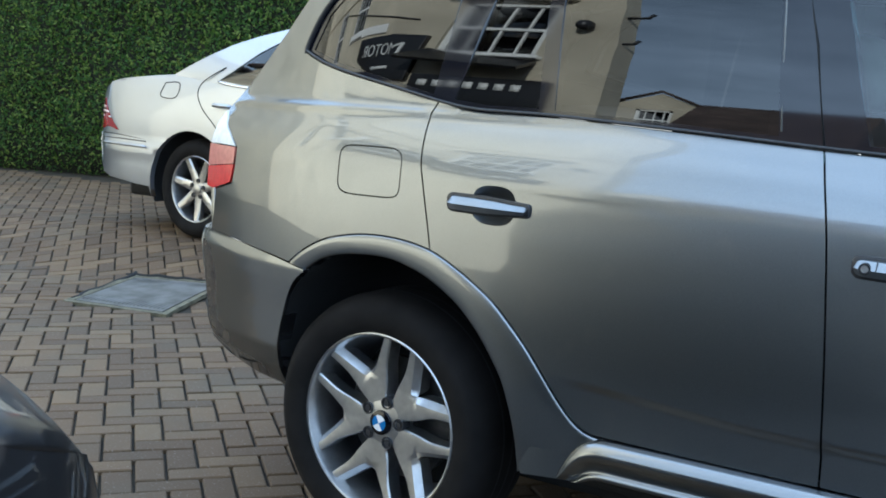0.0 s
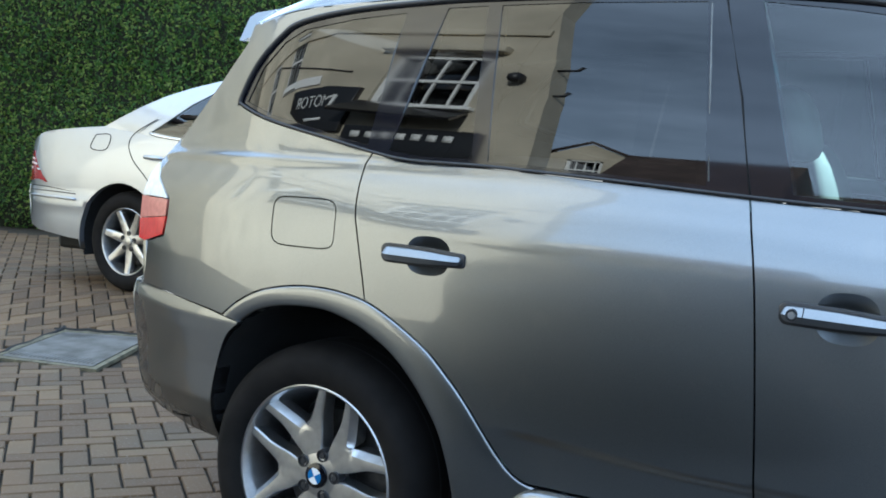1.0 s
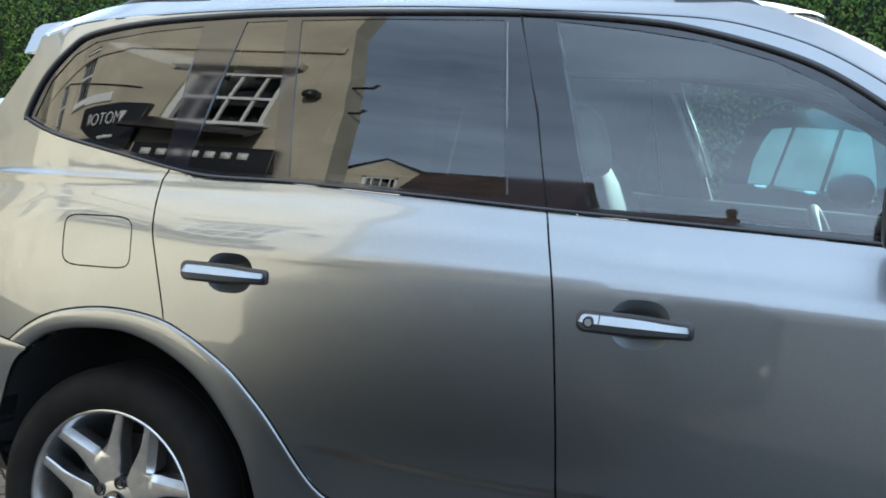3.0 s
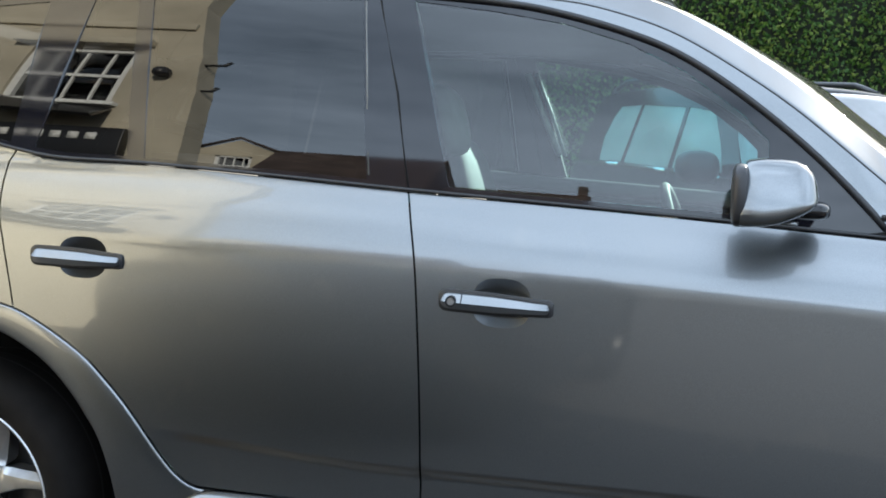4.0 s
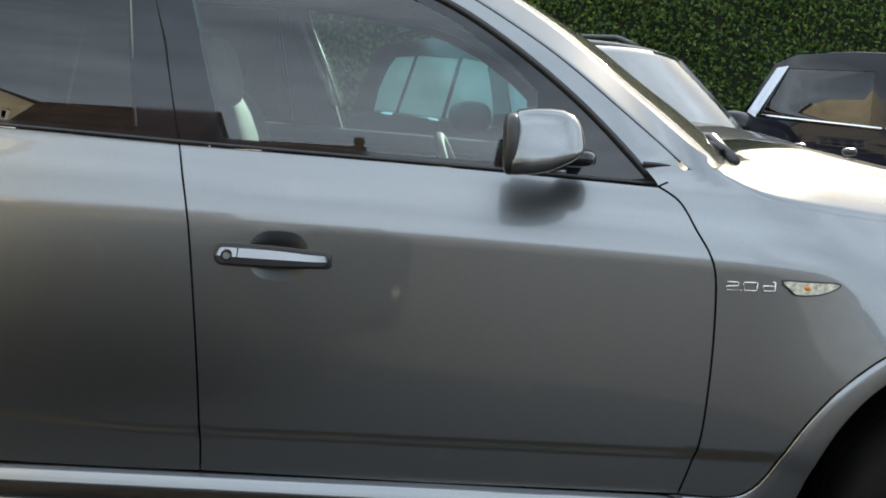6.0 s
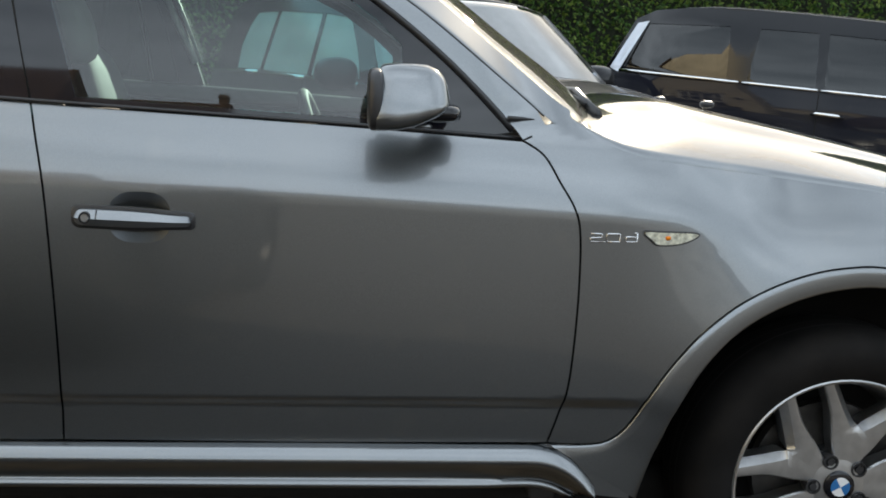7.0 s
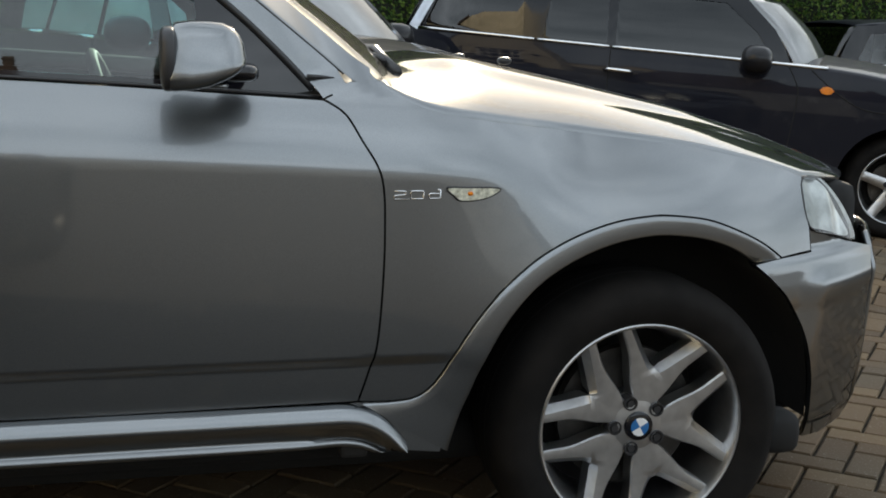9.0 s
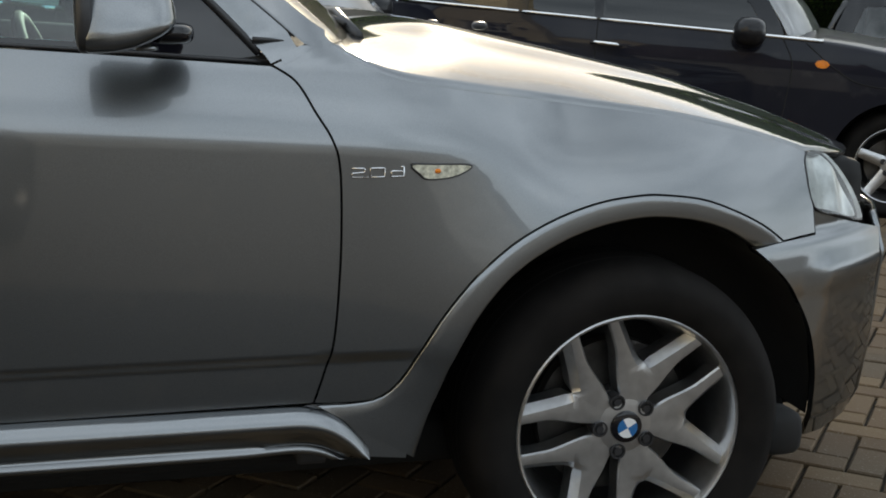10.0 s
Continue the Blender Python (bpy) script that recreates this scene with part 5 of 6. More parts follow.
club_m = Matrix.Translation((3.937, 4.638, 0.253)) @ Matrix.Rotation(radians(-26), 4, "Z") @ Matrix.Rotation(radians(4.38), 4, "Y")
parked_car("long_hatchback", club_m, "dark blue-black long hatchback with silver rear pillar and chrome waistline", {
    "half": 0.842, "tyre": 0.308, "base": 2.547, "rear": -0.64, "front": 3.30, "paint": DARK_BLUE, "rim": 0.215, "spokes": FIVE, "turn": 20, "tumble": 0.30, "frame": GLOSS_BLACK, "pane": PRIVACY, "moulding": -1.0,
    "belt": [(-0.62, 0.92), (-0.52, 0.975), (0.5, 0.965), (1.5, 0.958), (1.95, 0.955), (2.3, 0.930), (2.75, 0.86), (3.1, 0.76), (3.30, 0.62)],
    "house": [(-0.52, 0.975), (0.5, 0.962), (1.87, 0.952), (1.74, 1.155), (1.56, 1.320), (1.33, 1.378), (0.6, 1.405), (0.0, 1.395), (-0.25, 1.360), (-0.38, 1.295)],
    "windows": {"q": [(-0.40, 0.990), (-0.285, 1.275), (0.22, 1.297), (0.25, 0.982)], "r": [(0.37, 0.980), (0.40, 1.298), (0.74, 1.300), (0.77, 0.978)], "f": [(0.82, 0.978), (0.80, 1.300), (1.44, 1.288), (1.64, 1.130), (1.75, 0.980)]},
    "strips": [([(-0.43, 0.974), (0.325, 0.970)], 0.011, CHROME), ([(0.345, 0.970), (0.785, 0.969)], 0.011, CHROME), ([(0.805, 0.969), (1.45, 0.967), (2.06, 0.962)], 0.011, CHROME)],
    "gaps": [[(0.795, 0.960), (0.80, 0.600), (0.78, 0.300)], [(1.84, 0.955), (1.90, 0.850), (1.91, 0.740), (1.88, 0.320)], [(1.97, 0.945), (2.14, 0.82), (2.31, 0.745), (2.6, 0.74)]],
    "patches": [([(-0.505, 0.985), (-0.440, 0.960), (-0.285, 1.290), (-0.360, 1.272)], LIGHT_SILVER, "silver pillar"), ([(2.03, 0.836), (2.045, 0.854), (2.07, 0.860), (2.095, 0.854), (2.11, 0.836), (2.095, 0.818), (2.07, 0.813), (2.045, 0.818)], LENS_AMBER, "amber repeater")],
    "handles": [(0.86, 0.832)], "mirror": (1.65, 0.925), "mirror_mat": BLACK_PAINT, "roof_mat": BLACK_PAINT, "screen": DUST_GLARE_SCREEN,
    "bonnet": [(1.93, 0.956), (2.3, 0.930), (2.75, 0.860), (3.1, 0.760), (3.28, 0.640)], "windscreen": [(1.54, 1.328), (1.74, 1.155), (1.88, 0.958)], "roof": [(1.56, 1.322), (1.33, 1.378), (0.6, 1.405), (0.0, 1.395), (-0.35, 1.315)],
    "rear_screen": [(-0.37, 1.305), (-0.46, 1.137), (-0.55, 0.970)],
    "bulge": {"bonnet": (0.10, 0.085), "windscreen": (0.26, 0.01), "roof": (0, 0.035), "rear_screen": (-0.05, 0.0)}, "seats": (0.2, 1.15)})

SMALL = {
    "half": 0.81, "tyre": 0.315, "base": 2.45, "rear": -0.62, "front": 3.02, "paint": BLACK_PAINT, "rim": 0.215, "spokes": FIVE, "tumble": 0.25, "frame": GLOSS_BLACK, "moulding": -1.0,
    "belt": [(-0.60, 0.90), (-0.50, 1.02), (0.4, 1.02), (1.5, 1.0), (2.0, 0.98), (2.3, 0.955), (2.65, 0.88), (2.90, 0.78), (3.02, 0.65)],
    "house": [(-0.50, 1.02), (0.4, 1.015), (1.95, 0.98), (1.75, 1.15), (1.55, 1.30), (1.30, 1.355), (0.6, 1.38), (-0.1, 1.37), (-0.36, 1.34)],
    "windows": {"q": [(-0.36, 1.04), (-0.24, 1.28), (0.28, 1.30), (0.33, 1.03)], "r": [(0.38, 1.03), (0.36, 1.30), (0.88, 1.30), (0.92, 1.02)], "f": [(0.99, 1.02), (0.96, 1.298), (1.42, 1.27), (1.62, 1.13), (1.74, 1.02)]},
    "strips": [([(-0.40, 1.022), (0.4, 1.018), (1.75, 1.0)], 0.008, CHROME)], "gaps": [[(0.95, 1.0), (0.96, 0.6), (0.94, 0.3)], [(1.80, 0.98), (1.90, 0.8), (1.88, 0.35)]],
    "patches": [([(-0.585, 0.93), (-0.50, 0.95), (-0.44, 0.86), (-0.46, 0.72), (-0.60, 0.70)], LENS_RED, "red tail lamp"), ([(2.88, 0.76), (2.66, 0.84), (2.70, 0.72), (2.97, 0.64)], LENS_CLEAR, "clear head lamp")],
    "handles": [(1.15, 0.90), (0.2, 0.92)], "handle_mat": BLACK_PAINT, "mirror": (1.70, 1.02),
    "bonnet": [(2.0, 0.98), (2.3, 0.955), (2.65, 0.88), (2.90, 0.78), (3.0, 0.68)], "windscreen": [(1.52, 1.315), (1.75, 1.15), (1.97, 0.985)], "roof": [(1.52, 1.315), (1.30, 1.355), (0.6, 1.38), (-0.1, 1.37), (-0.34, 1.345)],
    "rear_screen": [(-0.36, 1.335), (-0.45, 1.18), (-0.52, 1.02)],
    "bulge": {"bonnet": (0.10, 0.08), "windscreen": (0.14, 0.03), "roof": (0, 0.04), "rear_screen": (-0.06, 0.0), "boot": (0, 0)}, "seats": (0.25, 1.2), "roof": [(1.52, 1.315), (1.30, 1.355), (0.6, 1.38), (-0.1, 1.37), (-0.34, 1.345)]}
def taller(line):
    """The same outline with the waist a little higher and the glass taller."""
    return [(x, z if z < 0.98 else 0.98 + (z - 0.98) * 1.30) for x, z in line]


NEIGHBOUR = {**SMALL, "tumble": 0.45, "screen": DUST_GLARE_SCREEN, "pane": SKY_SHEEN_PANE, "half": 0.79}
for key in ("belt", "house", "bonnet", "windscreen", "roof", "rear_screen"):
    NEIGHBOUR[key] = taller(SMALL[key])
NEIGHBOUR["windows"] = {"q": [(0.15, 1.06), (0.10, 1.20), (0.12, 1.33), (0.17, 1.40), (0.46, 1.40), (0.49, 1.055)], "r": [(0.525, 1.052), (0.495, 1.40), (1.06, 1.37), (1.13, 1.03)], "f": [(1.17, 1.03), (1.10, 1.37), (1.42, 1.335), (1.62, 1.16), (1.74, 1.015)]}
NEIGHBOUR["strips"] = [([(-0.40, 1.048), (0.50, 1.038)], 0.014, CHROME), ([(0.52, 1.037), (1.14, 1.014)], 0.014, CHROME), ([(1.16, 1.013), (1.75, 0.990)], 0.014, CHROME)]
NEIGHBOUR["gaps"] = [[(1.15, 1.0), (1.15, 0.6), (1.12, 0.3)], [(1.80, 0.96), (1.90, 0.75), (1.88, 0.35)]]
NEIGHBOUR["rail"] = [(-0.2, 1.49), (0.6, 1.50), (1.25, 1.46)]
NEIGHBOUR["mirror"] = (1.70, 0.99)
nose_to_car = pose(1.464, 4.483, 0.172, 0, 0, -60) @ Matrix.Diagonal((0.98, 0.98, 0.98, 1))
neighbour = parked_car("small_hatchback", nose_to_car, "black small hatchback with roof rails, price on its windscreen", NEIGHBOUR)
lettering("price", "9750", 0.065, WHITE_ENAMEL, Matrix.Translation((1.916, 0.22, 1.16)) @ Matrix.Rotation(radians(99), 4, "Z") @ Matrix.Rotation(radians(45), 4, "X") @ Matrix.Diagonal((1, 1.6, 1, 1)), neighbour, 0.001, "pale painted price figures")
parked_car("dark_hatchback", pose(0.365, -5.275, 0.0, 0, 0, 95), "black small hatchback nosed up close to the estate car", {**SMALL, "patches": [], "mirror": None, "seats": (), "alloy": TRIM_BLACK})
parked_car("far_hatchback", pose(7.7, 6.3, 0.0), "dark blue hatchback parked beyond the others", {**SMALL, "paint": DARK_BLUE})


# ---------------------------------------------------------------- buildings across the yard, which the car's glass mirrors
RENDER_CREAM = plain("cream_render", (0.50, 0.45, 0.345), 0.9, vary=0.16, scale=1.2, bump=0.3)
WHITE_WOOD = plain("white_joinery", (0.75, 0.75, 0.72), 0.5)
SLATE = plain("dark_brown_roof", (0.055, 0.038, 0.032), 0.8, vary=0.3, scale=3)
GREY_RENDER = plain("grey_render", (0.20, 0.21, 0.225), 0.9, vary=0.16, scale=1.2, bump=0.3)
SIGN_BLACK = plain("black_signboard", (0.012, 0.012, 0.013), 0.35)
ROOM_SHADE = plain("room_shade_box", (0.02, 0.02, 0.022), 0.9)


def wall_with_openings(name, x0, x1, z0, z1, y, thick, openings, mat, parent):
    """A wall facing +y with rectangular openings right through it."""
    xs, zs = sorted({x0, x1, *[q for o in openings for q in o[:2]]}), sorted({z0, z1, *[q for o in openings for q in o[2:]]})
    pieces = []
    for a, b in zip(xs, xs[1:]):
        for c, d in zip(zs, zs[1:]):
            if not any(o[0] <= (a + b) / 2 <= o[1] and o[2] <= (c + d) / 2 <= o[3] for o in openings):
                pieces.append(box(a, y - thick, c, b, y, d))
    return part(name, mesh_of(*joined(*pieces), False), mat, parent)


def sash(parent, x0, x1, z0, z1, y):
    fr = part("window_frame", mesh_of(*joined(box(x0, y - 0.14, z0, x0 + 0.07, y - 0.04, z1), box(x1 - 0.07, y - 0.14, z0, x1, y - 0.04, z1), box(x0, y - 0.14, z1 - 0.07, x1, y - 0.04, z1), box(x0, y - 0.14, z0, x1, y - 0.04, z0 + 0.07),
              box(x0, y - 0.13, (z0 + z1) / 2 - 0.03, x1, y - 0.05, (z0 + z1) / 2 + 0.03), *[box(x0 + (x1 - x0) * k / 4 - 0.012, y - 0.12, z0, x0 + (x1 - x0) * k / 4 + 0.012, y - 0.07, z1) for k in (1, 2, 3)]), False), WHITE_WOOD, parent, "white sash window")
    part("sill", mesh_of(*box(x0 - 0.08, y - 0.12, z0 - 0.07, x1 + 0.08, y + 0.10, z0, 0.01)), WHITE_WOOD, fr)
    part("pane", mesh_of(*box(x0 + 0.05, y - 0.105, z0 + 0.05, x1 - 0.05, y - 0.098, z1 - 0.05)), PRIVACY, fr)
    # Near-black box stands in for the shade of the room behind.
    part("room_shade_box", mesh_of(*box(x0 - 0.1, y - 0.7, z0 - 0.1, x1 + 0.1, y - 0.45, z1 + 0.1)), ROOM_SHADE, fr)


def corner_house():
    y = -6.2
    ob = thing("house", pose(0, 0, 0), "tall cream rendered house with sash windows and black signboards", "house")
    holes = [(-3.95, -2.95, 3.75, 5.0), (-7.4, -6.3, 4.3, 5.9), (-10.2, -9.1, 3.9, 5.5)]
    wall_with_openings("wall", -14.0, -2.68, 0, 8.4, y, 0.35, holes, RENDER_CREAM, ob)
    for o in holes:
        sash(ob, *o, y)
    part("end_wall", mesh_of([(q, w, h) for h in (0, 8.4) for q, w in ((-3.05, y - 0.35), (-2.70, y - 0.35), (-5.8, y - 2.6), (-6.15, y - 2.6))], [(0, 1, 5, 4), (1, 2, 6, 5), (2, 3, 7, 6), (3, 0, 4, 7), (4, 5, 6, 7), (3, 2, 1, 0)], False), RENDER_CREAM, ob)
    part("back_wall", mesh_of(*box(-14.0, y - 2.6, 0, -6.15, y - 2.3, 8.4), False), RENDER_CREAM, ob)
    part("roof", mesh_of(*box(-14.2, y - 2.8, 8.4, -5.8, y + 0.2, 8.65, 0.03)), SLATE, ob, "dark brown roof edge")
    edge = [(0.0, -2.20), (3.0, -2.22), (3.6, -2.25), (3.85, -2.27), (4.1, -2.28), (4.35, -2.32), (4.6, -2.36), (4.9, -2.39), (5.2, -2.46), (5.55, -2.53), (6.2, -2.67)]
    v, f = loft([[(-2.68, y - 0.34, z), (x, y - 0.34, z), (x, y - 0.005, z), (-2.68, y - 0.005, z)] for z, x in edge], True)
    part("corner_pier", mesh_of(v, f + [(3, 2, 1, 0)], False), RENDER_CREAM, ob)
    part("string_course", mesh_of(*box(-14.0, y, 5.55, -2.6, y + 0.05, 5.7, 0.01)), RENDER_CREAM, ob)
    part("window_hood", mesh_of(*box(-4.1, y, 5.05, -2.85, y + 0.16, 5.2, 0.02)), RENDER_CREAM, ob)
    part("lamp_bracket", mesh_of(*rounded(-2.60, y + 0.10, 4.45, 0.07, 0.10, 0.10, 2.5, 14)), TRIM_BLACK, ob)
    for z in (4.15, 4.75):
        part("wall_bracket", mesh_of(*tube([(-2.40, y - 0.1, z), (-2.20, y - 0.1, z + 0.02), (-2.16, y - 0.1, z + 0.10)], 0.025, 6)), TRIM_BLACK, ob)
    part("cable", mesh_of(*tube([(-9.0, y + 0.02, 5.3), (-6.2, y + 0.02, 4.8), (-4.3, y + 0.02, 4.5)], 0.018, 6)), TRIM_BLACK, ob)
    sign = thing("signboard", pose(0, 0, 0), "black signboard with pale lettering on the cream house", "sign")
    part("board", mesh_of(*box(-6.1, y, 3.05, -4.05, y + 0.07, 4.1, 0.01)), SIGN_BLACK, sign)
    part("rail", mesh_of(*box(-7.6, y, 4.2, -4.9, y + 0.04, 4.42, 0.01)), WHITE_WOOD, sign)
    lettering("letters", "MOTOR", 0.40, WHITE_WOOD, pose(-4.2, y + 0.075, 3.62, 90, 0, 180), sign, 0.01)
    part("letter_bar", mesh_of(*box(-5.2, y + 0.07, 3.30, -4.4, y + 0.082, 3.36)), WHITE_WOOD, sign)
    sign2 = thing("signboard", pose(0, 0, 0), "black fascia board with unreadable pale letters", "sign")
    part("board", mesh_of(*box(-3.95, y, 2.6, -2.65, y + 0.12, 3.2, 0.01)), SIGN_BLACK, sign2)
    for k in range(7):
        part("letter_bar", mesh_of(*box(-3.85 + 0.15 * k, y + 0.12, 2.95, -3.76 + 0.15 * k, y + 0.135, 3.08)), WHITE_WOOD, sign2)
    aw = thing("awning", pose(0, 0, 0), "dark ragged shop awning on the cream house", "awning")
    part("canopy", mesh_of(*thickened([(-4.0, y, 3.78), (-2.9, y, 3.6), (-2.8, y + 0.4, 3.3), (-4.05, y + 0.4, 3.4)], [(3, 2, 1, 0)], 0.05), smooth=False), SIGN_BLACK, aw)


def low_house():
    y = -16.5
    ob = thing("house", pose(0, 0, 0), "low cream house with a small gable", "house")
    wall_with_openings("wall", -14.0, -5.8, 0, 6.3, y, 0.3, [(-6.9, -6.2, 5.0, 6.0)], RENDER_CREAM, ob)
    sash(ob, -6.9, -6.2, 5.0, 6.0, y)
    part("gable", mesh_of([(-7.2, y, 6.3), (-5.8, y, 6.3), (-6.5, y, 6.85), (-7.2, y - 0.3, 6.3), (-5.8, y - 0.3, 6.3), (-6.5, y - 0.3, 6.85)], [(1, 0, 2), (3, 4, 5), (0, 3, 5, 2), (4, 1, 2, 5)], False), RENDER_CREAM, ob)
    part("verge", mesh_of(*tube([(-7.3, y + 0.05, 6.3), (-6.5, y + 0.05, 6.95), (-5.7, y + 0.05, 6.3)], 0.06, 6)), SLATE, ob)
    part("roof", mesh_of(*thickened([(-14.3, y + 0.2, 6.3), (-7.2, y + 0.2, 6.3), (-7.2, y - 5, 6.4), (-14.3, y - 5, 6.4)], [(0, 1, 2, 3)], 0.1), smooth=False), SLATE, ob)
    for x0, x1, ridge_z, lab in ((-5.75, -2.75, 6.42, "outbuilding with a long dark brown roof"), (-2.7, -0.35, 5.2, "lower outbuilding with a dark roof and thin chimney")):
        barn = thing("outbuilding", pose(0, 0, 0), lab, "building")
        part("wall", mesh_of(*box(x0, y - 2.3, 0, x1, y + 2.3, 3.0), False), GREY_RENDER, barn)
        part("roof", mesh_of([(x0 - 0.02, y + 2.6, 2.9), (x1 + 0.02, y + 2.6, 2.9), (x1 + 0.02, y, ridge_z), (x0 - 0.02, y, ridge_z), (x1 + 0.02, y - 2.6, 2.9), (x0 - 0.02, y - 2.6, 2.9)], [(0, 1, 2, 3), (3, 2, 4, 5), (1, 4, 2), (0, 3, 5)], False), SLATE, barn)
        if x1 > -1:
            part("chimney", mesh_of(*joined(box(-0.52, y - 0.08, 4.9, -0.38, y + 0.08, 5.6), box(-0.54, y - 0.10, 5.44, -0.36, y + 0.10, 5.50)), False), SLATE, barn)
    west = thing("end_house", pose(0, 0, 0), "plain cream rendered house closing the yard's end", "house")
    part("wall", mesh_of(*box(-15.6, -8.5, 0, -15.2, 3.6, 8.6), False), RENDER_CREAM, west)
    part("eaves", mesh_of(*box(-15.8, -8.6, 8.6, -15.0, 3.7, 8.8, 0.02)), SLATE, west)
    # Unseen long shed, added as a skyline for the doors and wing to mirror.
    tarred = plain("tarred_boards", (0.050, 0.056, 0.066), 0.85, vary=0.3, scale=2)
    boards = plain("weathered_boards", (0.115, 0.125, 0.14), 0.85, vary=0.3, scale=2)
    wallb = thing("long_shed", pose(0, 0, 0), "long low grey boarded shed with a dark roof", "shed")
    part("wall", mesh_of(*box(-0.3, y - 3.0, 0, 45, y - 0.7, 3.5), False), boards, wallb)
    part("roof", mesh_of([(-0.4, y - 0.5, 3.45), (45, y - 0.5, 3.45), (45, y - 2.0, 4.35), (-0.4, y - 2.0, 4.35), (45, y - 3.2, 3.45), (-0.4, y - 3.2, 3.45)], [(0, 1, 2, 3), (3, 2, 4, 5), (1, 4, 2), (0, 3, 5)], False), tarred, wallb)



corner_house()
low_house()


# ---------------------------------------------------------------- inspection cover and block paving


def cover_material():
    m, n, l, p = material("worn_galvanised_cover")
    t, s = textured(n, 7, 6), textured(n, 60, 2)
    l.new(mixed(n, t.outputs["Fac"], (0.15, 0.143, 0.13), (0.07, 0.064, 0.052)), p.inputs["Base Color"])
    p.inputs["Roughness"].default_value, p.inputs["Metallic"].default_value = 0.7, 0.0
    bumped(n, s.outputs["Fac"], 0.3, 0.002, p)
    return m


COVER_POLY = [(-3.66, 1.44), (-3.38, 0.72), (-2.72, 0.86), (-3.00, 1.58)]
SLANT, ORIGIN = radians(50.0), (-1.40, -0.60)


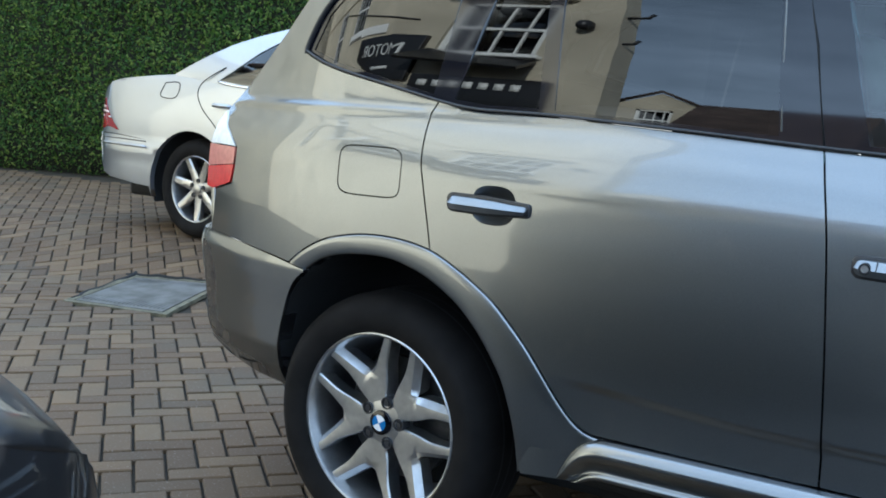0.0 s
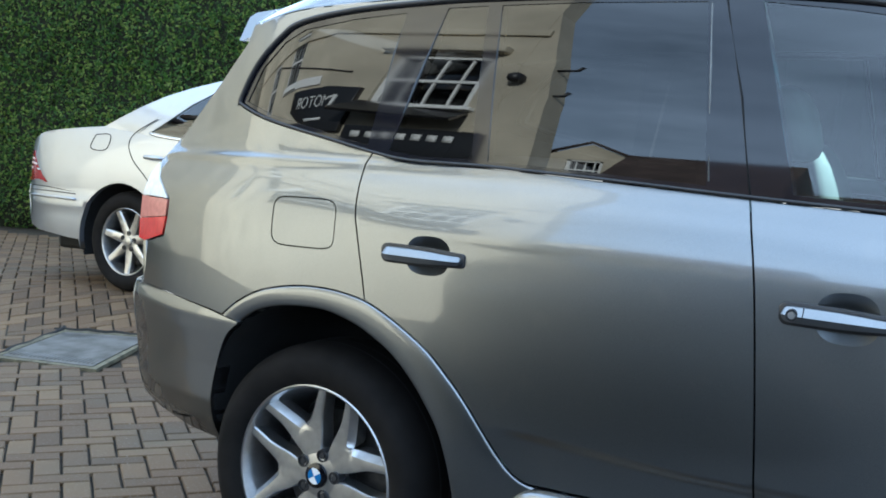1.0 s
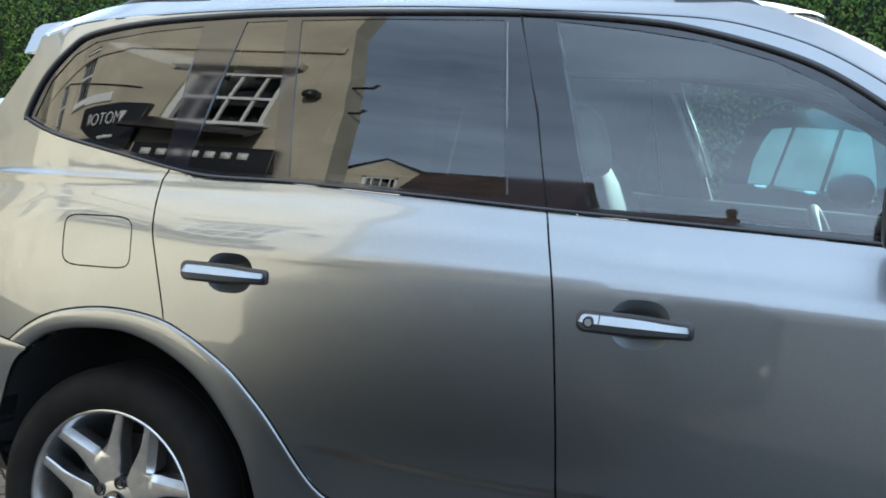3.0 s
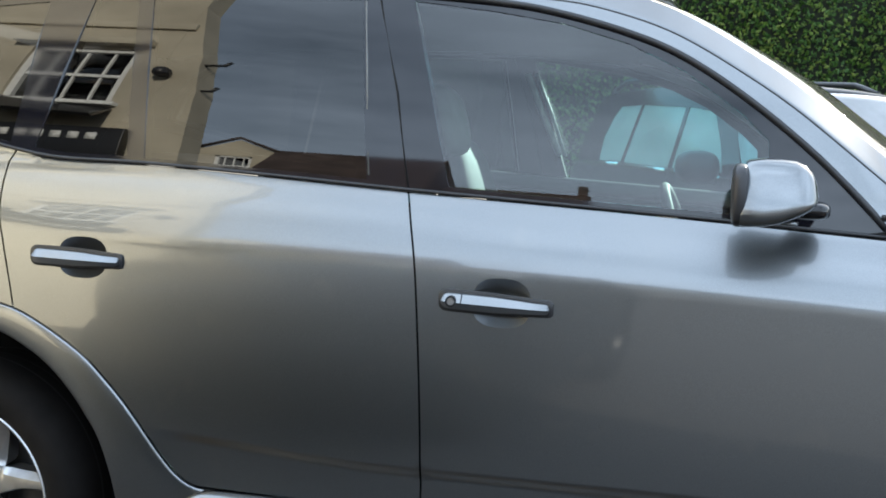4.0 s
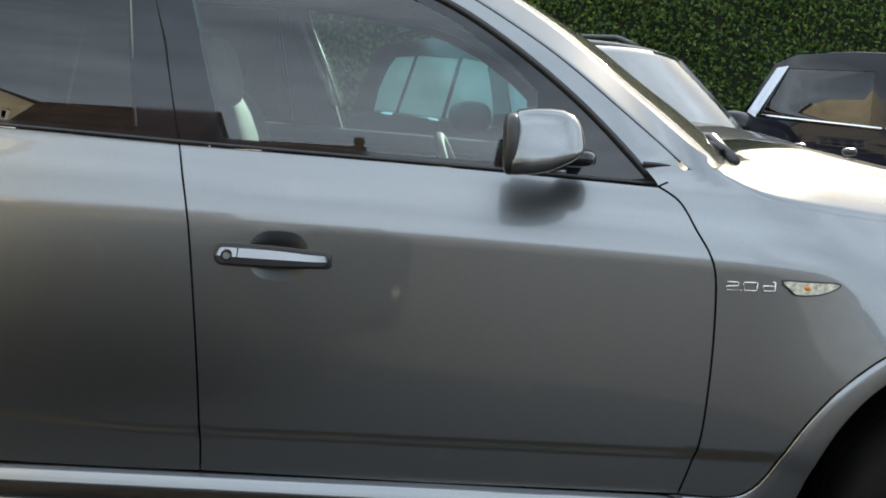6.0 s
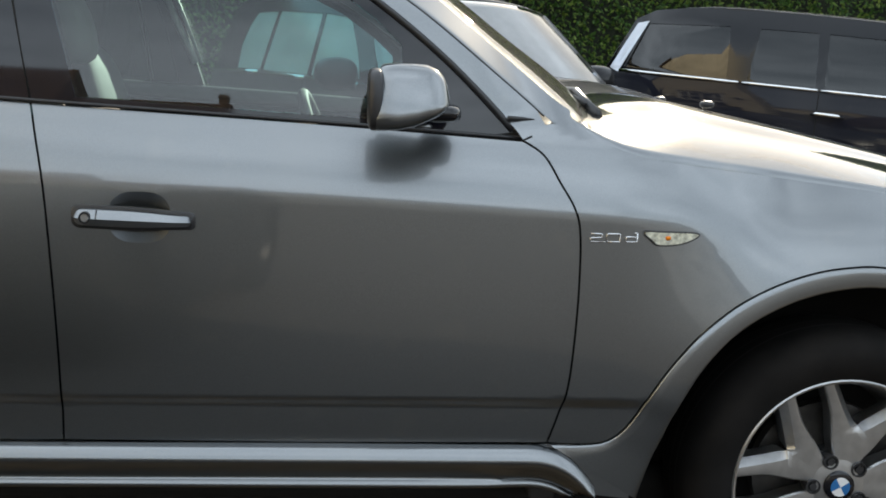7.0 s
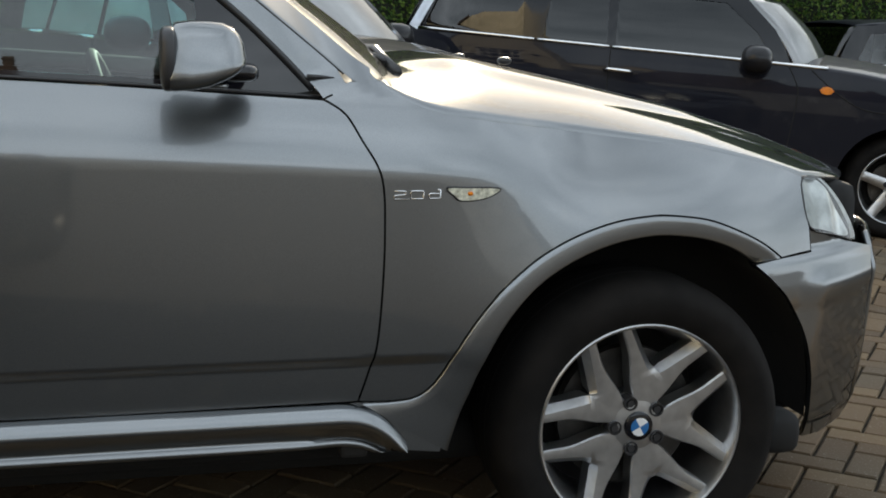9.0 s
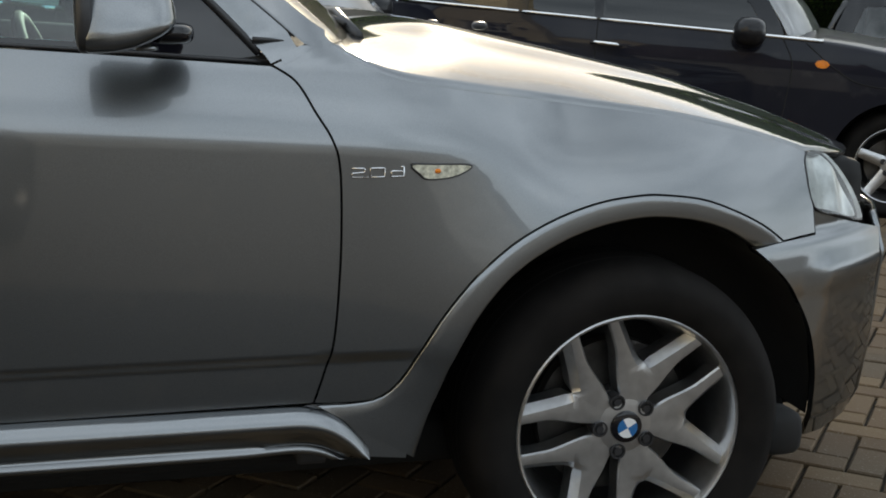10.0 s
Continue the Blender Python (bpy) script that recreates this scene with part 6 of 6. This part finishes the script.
def pavers():
    """Block paving, 200 x 100 mm, in herringbone at an angle to the cars."""
    rng = np.random.RandomState(7)
    ca, sa = math.cos(SLANT), math.sin(SLANT)
    L, B, J, H = 0.2, 0.1, 0.0050, 0.016

    def shape(w, d):
        c = 0.004
        v = [(-w, -d, -H), (w, -d, -H), (w, d, -H), (-w, d, -H), (-w, -d, -c), (w, -d, -c), (w, d, -c), (-w, d, -c), (-w + c, -d + c, 0), (w - c, -d + c, 0), (w - c, d - c, 0), (-w + c, d - c, 0)]
        f = [(0, 1, 5, 4), (1, 2, 6, 5), (2, 3, 7, 6), (3, 0, 4, 7), (4, 5, 9, 8), (5, 6, 10, 9), (6, 7, 11, 10), (7, 4, 8, 11), (8, 9, 10, 11)]
        return v, f
    long_v, faces = shape(L / 2 - J, B / 2 - J)
    me = mesh_of(long_v, faces, False)
    me.materials.append(PAVER)
    singles, rest_v, rest_f = 0, [], []
    cells = []
    for i in range(-110, 111):
        for j in range(-110, 111):
            k = (i - j) % 4
            if k == 0:
                cells.append(((i + 1) * B, (j + 0.5) * B, 0.0))
            elif k == 2:
                # brick standing across: covers cells (i, j) and (i, j - 1)
                cells.append(((i + 0.5) * B, j * B, math.pi / 2))
    for u, v, turn in cells:
        x, y = ORIGIN[0] + u * ca - v * sa, ORIGIN[1] + u * sa + v * ca
        if not (-9.5 < x < 7.2 and -1.30 < y < 4.6):
            continue
        if inside(COVER_POLY, (x, y)):
            continue
        dz, tx, ty = rng.normal(0, 0.0012), rng.normal(0, 0.006), rng.normal(0, 0.006)
        m = Matrix.Translation((x, y, rise(x, y) + dz)) @ Matrix.Rotation(SLANT + turn + rng.normal(0, 0.008), 4, "Z") @ Euler((tx, ty, 0)).to_matrix().to_4x4()
        near = -1.9 < x < -0.55 and -1.25 < y < 1.0
        if near and singles < 300:
            ob = new("paver", me)
            ob.parent = ground
            ob.matrix_local = m
            singles += 1
        else:
            k = len(rest_v)
            base = rise(x, y)
            for p in long_v:
                q = m @ Vector(p)
                rest_v.append((q.x, q.y, q.z - base + rise(q.x, q.y)))
            rest_f += [tuple(q + k for q in f) for f in faces]
    tagged(part("pavers", mesh_of(rest_v, rest_f, False), PAVER, ground), kind="stuff")


def cover():
    c = thing("inspection_cover", pose(0, 0, 0), "worn grey metal inspection cover set askew in the paving", "manhole cover")
    p = shrunk(COVER_POLY, 0.05)
    v = [(x, y, rise(x, y) + 0.004) for x, y in p] + [(x, y, rise(x, y) - 0.02) for x, y in p]
    part("lid", mesh_of(v, [(0, 1, 2, 3), *[(i, i + 4, (i + 1) % 4 + 4, (i + 1) % 4) for i in range(4)]], False), cover_material(), c)
    ring = [(x, y, rise(x, y) + 0.003) for x, y in COVER_POLY] + [(x, y, rise(x, y) + 0.003) for x, y in shrunk(COVER_POLY, 0.04)]
    part("concrete_surround", mesh_of(*thickened(ring, [(i, (i + 1) % 4, (i + 1) % 4 + 4, i + 4) for i in range(4)], 0.02), smooth=False), plain("mossy_mortar", (0.12, 0.108, 0.07), 0.9, vary=0.3, scale=20, bump=0.3), c)
    for (xa, ya), (xb, yb), out in ((COVER_POLY[0], COVER_POLY[1], 0.025), (COVER_POLY[0], COVER_POLY[3], 0.018)):
        crack = [(xa + (xb - xa) * u + 0.012 * math.sin(17 * u), ya + (yb - ya) * u + 0.010 * math.sin(23 * u + 1), 0) for u in np.linspace(-0.06, 0.9, 12)]
        part("sunken_joint", mesh_of(*tube([(x, y, rise(x, y) - 0.002) for x, y, _ in crack], [out * (0.35 + 0.65 * math.sin(math.pi * u)) for u in np.linspace(0.12, 0.95, 12)], 6)), UNDER_BLACK, c, "dark open joint")
    a, b, d = (Vector(q) for q in (p[0], p[1], p[3]))
    for i in range(1, 22):
        for half in (0, 1):
            s = a + (d - a) * (i / 22)
            q0, q1 = s + (b - a) * (0.06 + 0.48 * half), s + (b - a) * (0.46 + 0.48 * half)
            part("tread_rib", mesh_of(*tube([(q0.x, q0.y, rise(*q0) + 0.005), (q1.x, q1.y, rise(*q1) + 0.005)], 0.006, 6)), COVER_METAL, c)


COVER_METAL = cover_material()
cover()
pavers()
